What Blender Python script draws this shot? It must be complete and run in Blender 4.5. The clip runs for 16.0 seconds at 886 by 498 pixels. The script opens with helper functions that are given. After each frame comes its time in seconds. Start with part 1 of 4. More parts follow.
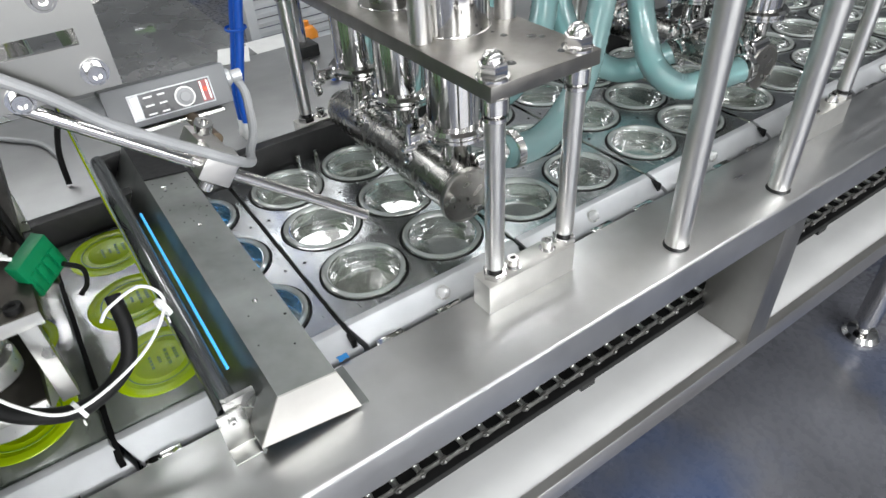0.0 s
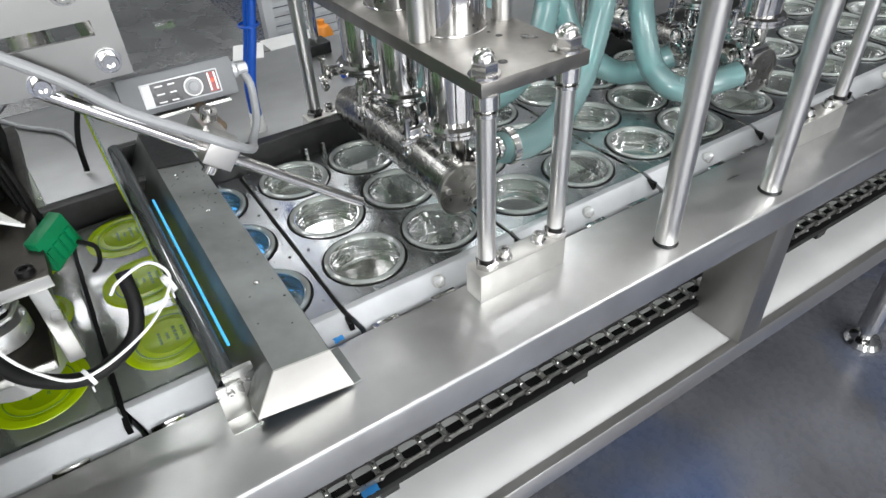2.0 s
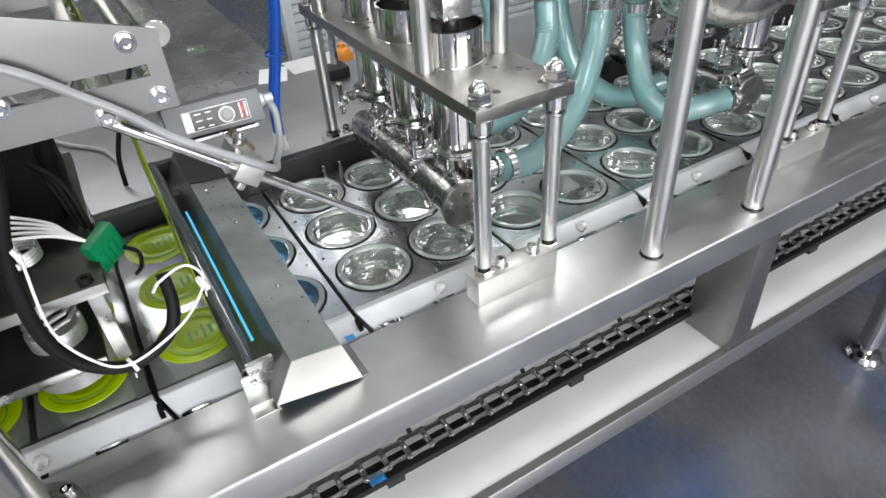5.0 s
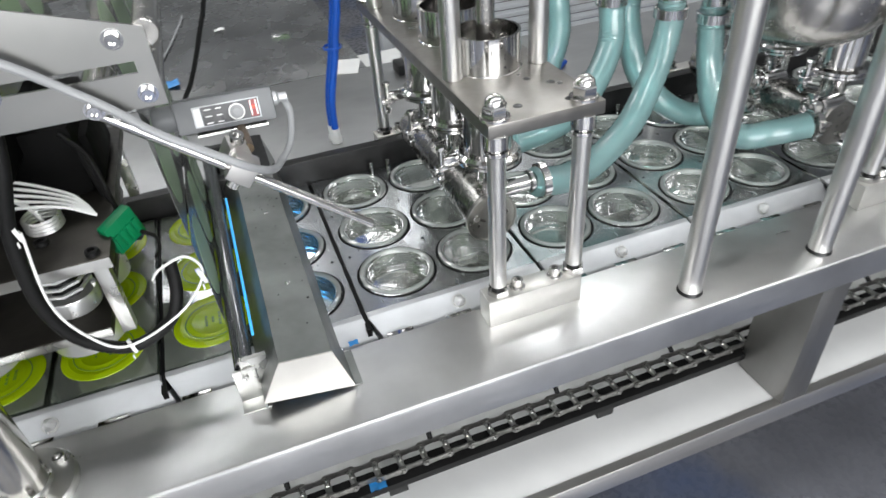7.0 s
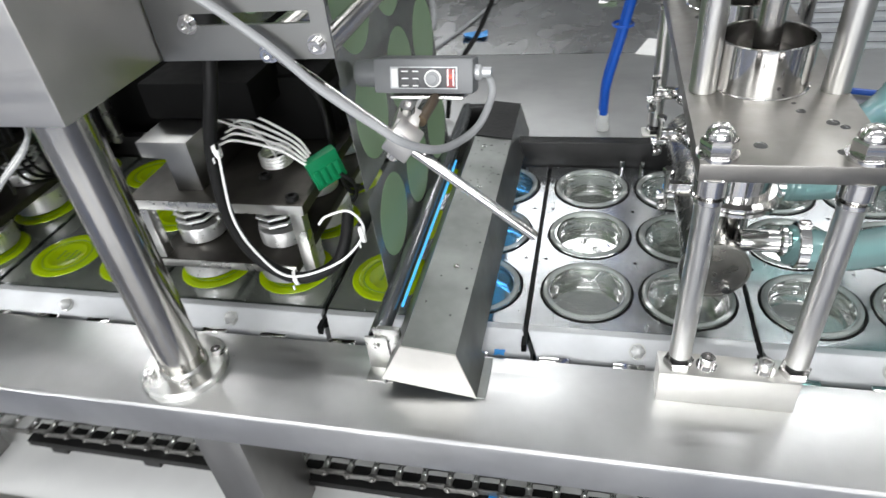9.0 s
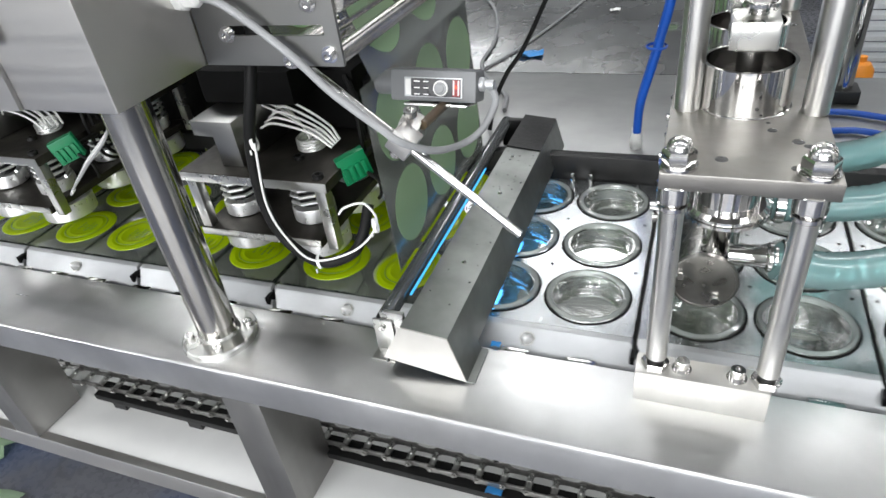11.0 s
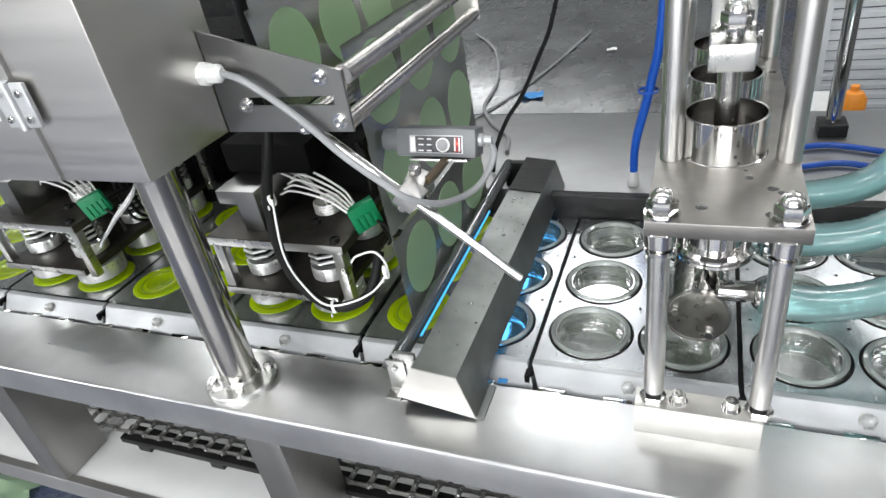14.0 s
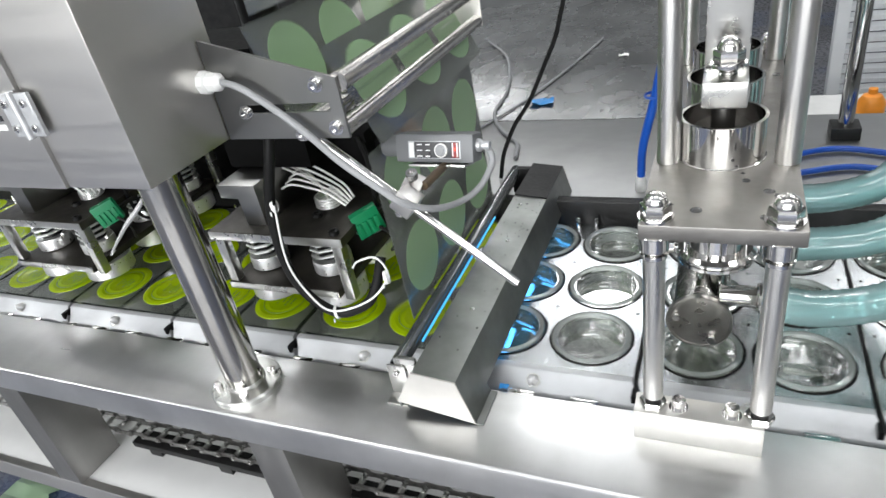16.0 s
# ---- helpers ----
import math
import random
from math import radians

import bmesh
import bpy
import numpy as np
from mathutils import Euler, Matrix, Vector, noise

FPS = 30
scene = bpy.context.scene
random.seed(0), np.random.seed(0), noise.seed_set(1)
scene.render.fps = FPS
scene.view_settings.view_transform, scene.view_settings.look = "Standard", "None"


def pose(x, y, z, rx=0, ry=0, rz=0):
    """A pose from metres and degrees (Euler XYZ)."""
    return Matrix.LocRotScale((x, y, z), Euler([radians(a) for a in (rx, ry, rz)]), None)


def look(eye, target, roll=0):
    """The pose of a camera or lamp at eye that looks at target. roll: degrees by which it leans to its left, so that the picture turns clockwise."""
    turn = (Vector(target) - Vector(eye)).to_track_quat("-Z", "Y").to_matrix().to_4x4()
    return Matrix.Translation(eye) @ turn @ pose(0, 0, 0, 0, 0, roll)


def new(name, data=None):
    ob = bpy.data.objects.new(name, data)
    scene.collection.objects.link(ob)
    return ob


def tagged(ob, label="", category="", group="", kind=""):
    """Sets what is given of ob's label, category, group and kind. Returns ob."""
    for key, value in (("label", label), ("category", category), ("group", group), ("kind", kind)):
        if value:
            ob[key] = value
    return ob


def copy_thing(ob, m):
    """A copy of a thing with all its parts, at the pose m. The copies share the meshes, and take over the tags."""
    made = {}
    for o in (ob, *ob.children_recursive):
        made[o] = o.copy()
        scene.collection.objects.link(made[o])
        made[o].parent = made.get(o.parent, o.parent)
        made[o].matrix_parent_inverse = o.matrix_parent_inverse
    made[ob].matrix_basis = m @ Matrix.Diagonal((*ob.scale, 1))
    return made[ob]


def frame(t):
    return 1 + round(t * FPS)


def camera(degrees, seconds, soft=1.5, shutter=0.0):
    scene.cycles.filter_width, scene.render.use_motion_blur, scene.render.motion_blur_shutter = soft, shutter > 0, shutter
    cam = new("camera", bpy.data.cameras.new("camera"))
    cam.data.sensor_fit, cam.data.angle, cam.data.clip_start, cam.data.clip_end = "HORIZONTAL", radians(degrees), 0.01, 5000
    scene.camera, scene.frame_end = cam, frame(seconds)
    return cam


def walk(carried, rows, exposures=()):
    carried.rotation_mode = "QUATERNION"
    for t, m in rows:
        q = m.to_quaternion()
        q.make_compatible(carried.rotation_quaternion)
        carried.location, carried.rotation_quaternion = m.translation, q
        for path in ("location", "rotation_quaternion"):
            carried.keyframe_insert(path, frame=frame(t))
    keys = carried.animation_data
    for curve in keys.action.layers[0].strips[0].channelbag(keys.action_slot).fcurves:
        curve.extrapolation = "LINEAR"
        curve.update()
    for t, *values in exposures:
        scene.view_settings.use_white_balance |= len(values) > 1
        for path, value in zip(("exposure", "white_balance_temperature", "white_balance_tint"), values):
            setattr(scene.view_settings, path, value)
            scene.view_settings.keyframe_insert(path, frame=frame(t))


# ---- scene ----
cam = camera(69.8, 16.0, shutter=0.5)
PATH = [
    (0, (0.084, -0.432, 1.388), (0.927, 0.89, 0.146), -3.7),
    (0.5, (0.086, -0.45, 1.387), (0.931, 0.876, 0.152), -3.3),
    (1, (0.084, -0.464, 1.39), (0.903, 0.879, 0.155), -3.7),
    (1.5, (0.085, -0.471, 1.392), (0.891, 0.877, 0.153), -3.7),
    (2, (0.085, -0.475, 1.397), (0.892, 0.874, 0.16), -3.3),
    (2.5, (0.082, -0.48, 1.405), (0.892, 0.874, 0.175), -3.4),
    (3, (0.071, -0.495, 1.41), (0.867, 0.874, 0.188), -3.6),
    (3.5, (0.068, -0.512, 1.417), (0.876, 0.861, 0.208), -3.5),
    (5.8, (0.067, -0.556, 1.446), (0.825, 0.859, 0.253), -4.2),
    (6, (0.063, -0.553, 1.446), (0.845, 0.853, 0.258), -3.2),
    (6.5, (0.116, -0.546, 1.449), (0.756, 0.923, 0.252), -4.0),
    (7, (0.181, -0.56, 1.439), (0.678, 0.963, 0.243), -4.6),
    (7.5, (0.21, -0.55, 1.422), (0.511, 1.016, 0.214), -3.8),
    (7.9, (0.244, -0.472, 1.408), (0.37, 1.116, 0.199), -3.3),
    (8, (0.257, -0.469, 1.395), (0.313, 1.12, 0.182), -3.5),
    (8.3, (0.26, -0.461, 1.42), (0.236, 1.142, 0.224), -3.4),
    (8.5, (0.277, -0.463, 1.421), (0.143, 1.142, 0.237), -3.6),
    (9, (0.342, -0.471, 1.41), (-0.102, 1.063, 0.206), -6.9),
    (9.5, (0.417, -0.491, 1.411), (-0.21, 1.012, 0.25), -7.9),
    (10, (0.441, -0.508, 1.415), (-0.243, 0.993, 0.283), -7.8),
    (10.2, (0.437, -0.515, 1.414), (-0.226, 0.999, 0.288), -7.0),
    (12.3, (0.467, -0.515, 1.438), (-0.287, 0.937, 0.287), -10.7),
    (12.5, (0.467, -0.516, 1.439), (-0.298, 0.949, 0.312), -10.8),
    (13, (0.468, -0.526, 1.448), (-0.318, 0.962, 0.366), -10.6),
    (13.5, (0.468, -0.539, 1.462), (-0.256, 0.996, 0.404), -10.0),
    (14, (0.469, -0.541, 1.463), (-0.256, 0.997, 0.409), -9.9),
    (14.5, (0.469, -0.54, 1.462), (-0.266, 0.984, 0.396), -10.1),
    (15, (0.468, -0.539, 1.462), (-0.258, 0.985, 0.392), -10.2),
    (15.5, (0.477, -0.539, 1.462), (-0.267, 0.99, 0.409), -10.4),
    (16, (0.495, -0.536, 1.457), (-0.291, 0.993, 0.435), -11.1),
]
walk(cam, [(t, look(eye, target, roll)) for t, eye, target, roll in PATH])

# ---- light ----
world = bpy.data.worlds.new("world")
scene.world = world
world.use_nodes = True
wbg = world.node_tree.nodes["Background"]
wbg.inputs[0].default_value = (0.9, 0.95, 1.0, 1)
wbg.inputs[1].default_value = 0.25
scene.view_settings.exposure = -0.18


def area_lamp(x, y, z, sx, sy, watts):
    data = bpy.data.lights.new("fill_lamp", "AREA")
    data.shape, data.size, data.size_y, data.energy = "RECTANGLE", sx, sy, watts
    data.color = (0.976, 0.988, 1.0)
    ob = new("fill_lamp", data)
    ob.matrix_basis = pose(x, y, z)
    return ob


# unseen fill lamps, each placed to brighten certain steel parts by reflection
LAMPS = [(-1.4, -0.6, 20), (0.6, -0.6, 16), (2.6, -0.6, 24), (-0.45, 2.05, 20), (2.0, 2.05, 38), (-1.7, 4.9, 27), (-0.3, 3.8, 20), (1.7, 3.8, 15), (-2.3, 2.2, 26), (-4.0, 2.2, 30), (-4.6, -2.4, 110), (-1.4, -3.6, 100), (0.6, -3.6, 75), (2.6, -3.6, 55)]
for lx, ly, watts in LAMPS:
    area_lamp(lx, ly, 3.45, 1.3, 0.5, watts)
# front fill light, set before an added window in the south wall
front_fill = area_lamp(0.0, -4.93, 1.75, 5.0, 1.7, 290)
front_fill.matrix_basis = pose(0.0, -4.93, 1.75, 90, 0, 0)

# ---- materials ----


def material(name):
    m = bpy.data.materials.new(name)
    m.use_nodes = True
    nt = m.node_tree
    return m, nt, nt.nodes["Principled BSDF"]


def link_noise(nt, scale, detail=4, stretch=(1, 1, 1), kind="Object"):
    co = nt.nodes.new("ShaderNodeTexCoord")
    mp = nt.nodes.new("ShaderNodeMapping")
    mp.inputs["Scale"].default_value = stretch
    nz = nt.nodes.new("ShaderNodeTexNoise")
    nz.inputs["Scale"].default_value = scale
    nz.inputs["Detail"].default_value = detail
    nt.links.new(co.outputs[kind], mp.inputs[0])
    nt.links.new(mp.outputs[0], nz.inputs["Vector"])
    return nz


def ramp(nt, src, stops):
    r = nt.nodes.new("ShaderNodeValToRGB")
    el = r.color_ramp.elements
    while len(el) < len(stops):
        el.new(0.5)
    for e, (p, c) in zip(el, stops):
        e.position = p
        e.color = (*c, 1) if len(c) == 3 else c
    nt.links.new(src, r.inputs[0])
    return r


def surface(name, color, rough=0.5, metal=0.0, vary=0.15, scale=8.0, grain=60.0, bump=0.1, stretch=(1, 1, 1), spread=0.1, **extra):
    """A surface with stains at one scale, grain and relief at a finer one."""
    m, nt, b = material(name)
    big = link_noise(nt, scale, 5)
    c0 = tuple(max(0, c * (1 - vary)) for c in color)
    c1 = tuple(min(1, c * (1 + vary)) for c in color)
    cr = ramp(nt, big.outputs["Fac"], [(0.3, c0), (0.7, c1)])
    nt.links.new(cr.outputs[0], b.inputs["Base Color"])
    fine = link_noise(nt, grain, 3, stretch)
    mr = nt.nodes.new("ShaderNodeMapRange")
    mr.inputs[3].default_value, mr.inputs[4].default_value = max(0.02, rough - spread), min(1, rough + spread)
    nt.links.new(fine.outputs["Fac"], mr.inputs[0])
    nt.links.new(mr.outputs[0], b.inputs["Roughness"])
    b.inputs["Metallic"].default_value = metal
    if bump:
        bp = nt.nodes.new("ShaderNodeBump")
        bp.inputs["Strength"].default_value = bump
        bp.inputs["Distance"].default_value = 0.001
        nt.links.new(fine.outputs["Fac"], bp.inputs["Height"])
        nt.links.new(bp.outputs[0], b.inputs["Normal"])
    for k, v in extra.items():
        b.inputs[k.replace("_", " ")].default_value = v
    return m


def clear(name, tint, gloss=0.12, rough=0.06, film=0.0, film_color=(1, 1, 1), wave=0.0, wave_scale=50.0, shine=1.0):
    """A thin clear plastic: see-through with a gloss, and a share of milky film."""
    m, nt, b = material(name)
    nt.nodes.remove(b)
    out = nt.nodes["Material Output"]
    tr = nt.nodes.new("ShaderNodeBsdfTransparent")
    tr.inputs[0].default_value = (*tint, 1)
    gl = nt.nodes.new("ShaderNodeBsdfGlossy")
    gl.inputs["Roughness"].default_value = rough
    if wave:
        nz = link_noise(nt, wave_scale, 2)
        bp = nt.nodes.new("ShaderNodeBump")
        bp.inputs["Strength"].default_value, bp.inputs["Distance"].default_value = wave, 0.004
        nt.links.new(nz.outputs["Fac"], bp.inputs["Height"])
        nt.links.new(bp.outputs[0], gl.inputs["Normal"])
    df = nt.nodes.new("ShaderNodeBsdfTranslucent")
    df2 = nt.nodes.new("ShaderNodeBsdfDiffuse")
    df.inputs[0].default_value = df2.inputs[0].default_value = (*film_color, 1)
    both = nt.nodes.new("ShaderNodeMixShader")
    nt.links.new(df.outputs[0], both.inputs[1])
    nt.links.new(df2.outputs[0], both.inputs[2])
    fr = nt.nodes.new("ShaderNodeFresnel")
    fr.inputs[0].default_value = 1.45
    ad = nt.nodes.new("ShaderNodeMath")
    ad.operation = "MULTIPLY_ADD"
    ad.inputs[1].default_value, ad.inputs[2].default_value = shine, gloss
    ad.use_clamp = True
    nt.links.new(fr.outputs[0], ad.inputs[0])
    mx1 = nt.nodes.new("ShaderNodeMixShader")
    mx1.inputs[0].default_value = film
    nt.links.new(tr.outputs[0], mx1.inputs[1])
    nt.links.new(both.outputs[0], mx1.inputs[2])
    mx2 = nt.nodes.new("ShaderNodeMixShader")
    nt.links.new(ad.outputs[0], mx2.inputs[0])
    nt.links.new(mx1.outputs[0], mx2.inputs[1])
    nt.links.new(gl.outputs[0], mx2.inputs[2])
    nt.links.new(mx2.outputs[0], out.inputs[0])
    return m


def glow(name, color, strength):
    m, nt, b = material(name)
    b.inputs["Base Color"].default_value = (*color, 1)
    b.inputs["Emission Color"].default_value = (*color, 1)
    b.inputs["Emission Strength"].default_value = strength
    return m


BRUSHED = surface("brushed_steel", (0.63, 0.615, 0.59), 0.34, 1.0, 0.06, 5, 90, 0.05, (0.05, 1.5, 1.5), 0.08)
SHEET = surface("sheet_steel", (0.52, 0.52, 0.50), 0.28, 1.0, 0.10, 9, 40, 0.012, (1, 0.5, 1), 0.04)
POLISH = surface("polished_steel", (0.68, 0.67, 0.66), 0.10, 1.0, 0.05, 10, 120, 0.03, (1, 1, 0.1), 0.05)
SATIN = surface("satin_steel", (0.66, 0.65, 0.63), 0.30, 1.0, 0.05, 8, 120, 0.03, (1, 1, 0.05), 0.06)
PLATE = surface("milled_plate", (0.47, 0.455, 0.43), 0.24, 1.0, 0.14, 14, 80, 0.06, (1, 1, 1), 0.1)
ALU = surface("tray_aluminium", (0.55, 0.57, 0.58), 0.24, 1.0, 0.24, 16, 110, 0.06, (1, 0.3, 1), 0.10)
CAST = surface("cast_aluminium", (0.52, 0.53, 0.54), 0.40, 0.6, 0.10, 16, 160, 0.25, (0.4, 1, 1), 0.1)
DARKST = surface("dark_steel", (0.022, 0.022, 0.022), 0.42, 0.7, 0.3, 20, 150, 0.2)
RUBBER = surface("black_rubber", (0.006, 0.006, 0.006), 0.55, 0.0, 0.3, 20, 150, 0.15, Specular_IOR_Level=0.2)
CHAINM = surface("chain_steel", (0.24, 0.235, 0.225), 0.30, 0.9, 0.4, 40, 200, 0.2)
FLOORM = surface("painted_concrete", (0.10, 0.102, 0.115), 0.28, 0.0, 0.35, 3.0, 45, 0.1, (1, 1, 1), 0.12)
_nt = FLOORM.node_tree
_stain = ramp(_nt, link_noise(_nt, 1.7, 6).outputs["Fac"], [(0.50, (0, 0, 0)), (0.68, (1, 1, 1))])
_mix = _nt.nodes.new("ShaderNodeMix")
_mix.data_type = "RGBA"
_old = _nt.nodes["Principled BSDF"].inputs["Base Color"].links[0].from_socket
_nt.links.new(_stain.outputs[0], _mix.inputs[0])
_nt.links.new(_old, _mix.inputs[6])
_mix.inputs[7].default_value = (0.06, 0.085, 0.16, 1)
_nt.links.new(_mix.outputs[2], _nt.nodes["Principled BSDF"].inputs["Base Color"])
BRACKM = surface("bracket_steel", (0.27, 0.268, 0.26), 0.30, 1.0, 0.08, 9, 60, 0.02, (0.2, 1, 1), 0.06)
DECKM = surface("deck_steel", (0.34, 0.343, 0.34), 0.40, 0.95, 0.12, 7, 50, 0.015, (0.4, 1, 1), 0.06)
# unseen walls, darkened so that the steel has dark areas to reflect
DARKWALL = surface("darkened_wall_paint", (0.25, 0.26, 0.26), 0.7, 0.0, 0.12, 2, 60, 0.1)
GUARDM = surface("guard_steel", (0.25, 0.26, 0.25), 0.38, 0.95, 0.30, 12, 60, 0.03, (1, 0.4, 1), 0.10)
# near black: puts the shade round the sealers into the colour
HOODM = surface("shade_black", (0.004, 0.004, 0.004), 0.6, 0.0, 0.2, 10, 80, 0.1, Specular_IOR_Level=0.06)
WALLM = surface("wall_paint", (0.60, 0.61, 0.61), 0.7, 0.0, 0.08, 2, 60, 0.1)
WHITEP = surface("white_plastic", (0.78, 0.78, 0.76), 0.4, 0.0, 0.05, 20, 150, 0.05)
GREYP = surface("grey_plastic", (0.14, 0.145, 0.15), 0.42, 0.0, 0.08, 20, 200, 0.1)
CABLEG = surface("grey_cable", (0.27, 0.275, 0.28), 0.42, 0.0, 0.08, 30, 200, 0.05)
GREENP = surface("green_plastic", (0.0, 0.16, 0.06), 0.38, 0.0, 0.1, 20, 150, 0.05)
BLUEP = surface("blue_hose", (0.004, 0.075, 0.42), 0.38, 0.0, 0.1, 20, 150, 0.0)
HOSE = clear("green_hose", (0.58, 0.86, 0.85), 0.05, 0.14, 0.42, (0.56, 0.84, 0.84), 0.08, 60.0, 1.0)
CUPM = clear("clear_cup", (0.95, 0.97, 0.95), 0.04, 0.09, 0.24, (0.84, 0.90, 0.84), 0.10, 60.0, 0.8)
LIQUID = clear("clear_filling", (0.90, 0.95, 0.88), 0.02, 0.10, 0.36, (0.84, 0.92, 0.76), 0.10, 45.0, 0.7)
FILM = clear("clear_film", (0.94, 0.98, 0.92), 0.19, 0.14, 0.19, (0.90, 0.98, 0.87), 0.30, 14.0)
LIDM = clear("lime_print", (0.50, 0.74, 0.05), 0.035, 0.22, 0.80, (0.60, 0.78, 0.004), 0.12, 90.0, 0.6)
LIDD = surface("dark_lime_print", (0.15, 0.27, 0.006), 0.35, 0.0, 0.15, 25, 120, 0.1)
PALE = clear("pale_green_print", (0.75, 0.9, 0.65), 0.03, 0.25, 0.64, (0.68, 0.96, 0.60))
MILLED = surface("milled_top_plate", (0.26, 0.25, 0.234), 0.37, 1.0, 0.16, 18, 90, 0.05, (1, 1, 1), 0.14)
# stained steel, its base also darkened for the shade under the housing
SEALM = surface("stained_shaded_plate", (0.050, 0.046, 0.040), 0.38, 0.75, 0.45, 16, 70, 0.05, (1, 1, 1), 0.14)
RAILM = surface("brushed_rail_steel", (0.64, 0.64, 0.635), 0.33, 1.0, 0.13, 9, 70, 0.05, (0.12, 1.5, 1.5), 0.11)
GRIME = surface("stained_pipe_steel", (0.33, 0.325, 0.31), 0.26, 1.0, 0.25, 16, 80, 0.04, (1, 1, 1), 0.10)
TURNED = surface("turned_aluminium", (0.84, 0.84, 0.83), 0.30, 0.85, 0.06, 14, 140, 0.04, (1, 1, 1), 0.08)
BLOCKM = surface("machined_block_steel", (0.56, 0.55, 0.52), 0.36, 0.85, 0.08, 22, 120, 0.08, (0.3, 1, 1), 0.1)
CAPM = surface("dull_cap_steel", (0.30, 0.293, 0.275), 0.30, 1.0, 0.30, 18, 60, 0.03, (1, 1, 1), 0.1)
# guard's end plate: paler than the trough to stand for front light
ENDM = surface("lit_end_plate", (0.60, 0.585, 0.55), 0.45, 0.55, 0.10, 14, 90, 0.03, (0.3, 1, 1), 0.1)
LEGM = surface("polished_leg_steel", (0.52, 0.505, 0.475), 0.15, 1.0, 0.12, 8, 110, 0.03, (1, 1, 0.06), 0.06)
SCREWM = surface("bright_screw_steel", (0.80, 0.80, 0.79), 0.30, 0.25, 0.05, 30, 120, 0.02)
UV = glow("uv_tube", (0.05, 0.36, 0.74), 1.2)
UVIN = glow("uv_tube_inside", (0.08, 0.46, 1.0), 8.5)
QUARTZ = clear("quartz_tube", (0.75, 0.78, 0.8), 0.15, 0.08, 0.35, (0.3, 0.32, 0.33))
REDL = glow("red_indicator", (1.0, 0.06, 0.02), 1.3)
BLACKP = surface("black_print", (0.015, 0.015, 0.018), 0.3, 0.0, 0.2, 20, 100, 0.0)
ORANGE = surface("orange_plastic", (0.85, 0.30, 0.03), 0.4, 0.0, 0.1, 20, 100, 0.05)
BLUEBAG = surface("blue_scrap", (0.02, 0.22, 0.55), 0.4, 0.0, 0.2, 30, 100, 0.2)
BROWNP = surface("amber_block", (0.10, 0.07, 0.04), 0.4, 0.1, 0.2, 30, 100, 0.1)
SHUTM = surface("shutter_white", (0.62, 0.64, 0.66), 0.45, 0.0, 0.05, 4, 80, 0.05)

# ---- mesh helpers ----


def finish(ob, angle=35):
    for p in ob.data.polygons:
        p.use_smooth = True
    ob.data.set_sharp_from_angle(angle=radians(angle))
    return ob


def part(name, bm, mat, parent, label=""):
    """Links a bmesh as one mesh object under a thing or under a part."""
    me = bpy.data.meshes.new(name)
    bmesh.ops.recalc_face_normals(bm, faces=bm.faces)
    bm.to_mesh(me)
    bm.free()
    me.materials.append(mat)
    ob = new(name, me)
    if parent is not None:
        ob.parent = parent
    finish(ob)
    if label:
        tagged(ob, label)
    return ob


def again(ob, m, parent):
    """One more piece on the mesh of ob."""
    c = new(ob.name.split(".")[0], ob.data)
    c.parent = parent
    c.matrix_basis = m
    return c


def thing(name, label, category, at=(0, 0, 0), group="", kind=""):
    e = new(name)
    e.empty_display_size = 0.05
    e.location = at
    return tagged(e, label, category, group, kind)


def solid(name, bm, mat, label, category="", group="", kind=""):
    ob = part(name, bm, mat, None)
    return tagged(ob, label, category, group, kind)


def B():
    return bmesh.new()


def box(bm, x0, x1, y0, y1, z0, z1, bev=0.0, m=None):
    r = bmesh.ops.create_cube(bm, size=1.0)
    t = Matrix.Translation(((x0 + x1) / 2, (y0 + y1) / 2, (z0 + z1) / 2)) @ Matrix.Diagonal((x1 - x0, y1 - y0, z1 - z0, 1))
    if m is not None:
        t = m @ t
    bmesh.ops.transform(bm, matrix=t, verts=r["verts"])
    if bev:
        es = list({e for v in r["verts"] for e in v.link_edges})
        bmesh.ops.bevel(bm, geom=es, offset=bev, segments=2, affect="EDGES", profile=0.6)
    return bm


def frame_to(p0, p1):
    d = Vector(p1) - Vector(p0)
    return Matrix.Translation(p0) @ d.to_track_quat("Z", "Y").to_matrix().to_4x4(), d.length


def lathe(bm, profile, m=None, segs=32):
    """Turns (r, z) pairs about the z axis of m."""
    m = m or Matrix()
    rings = []
    for r, z in profile:
        if r < 1e-6:
            rings.append([bm.verts.new(m @ Vector((0, 0, z)))])
        else:
            rings.append([bm.verts.new(m @ Vector((r * math.cos(2 * math.pi * i / segs), r * math.sin(2 * math.pi * i / segs), z))) for i in range(segs)])
    for a, b in zip(rings, rings[1:]):
        for i in range(segs):
            j = (i + 1) % segs
            if len(a) == 1 and len(b) == 1:
                continue
            if len(a) == 1:
                bm.faces.new((a[0], b[i], b[j]))
            elif len(b) == 1:
                bm.faces.new((a[i], a[j], b[0]))
            else:
                bm.faces.new((a[i], a[j], b[j], b[i]))
    return bm


def rod(bm, p0, p1, r, segs=20, ch=0.0008):
    m, l = frame_to(p0, p1)
    ch = min(ch, r * 0.4)
    return lathe(bm, [(0, 0), (r - ch, 0), (r, ch), (r, l - ch), (r - ch, l), (0, l)], m, segs)


def pipe(bm, p0, p1, r, ri, segs=32):
    m, l = frame_to(p0, p1)
    return lathe(bm, [(ri, 0), (r, 0), (r, l), (ri, l), (ri, 0)], m, segs)


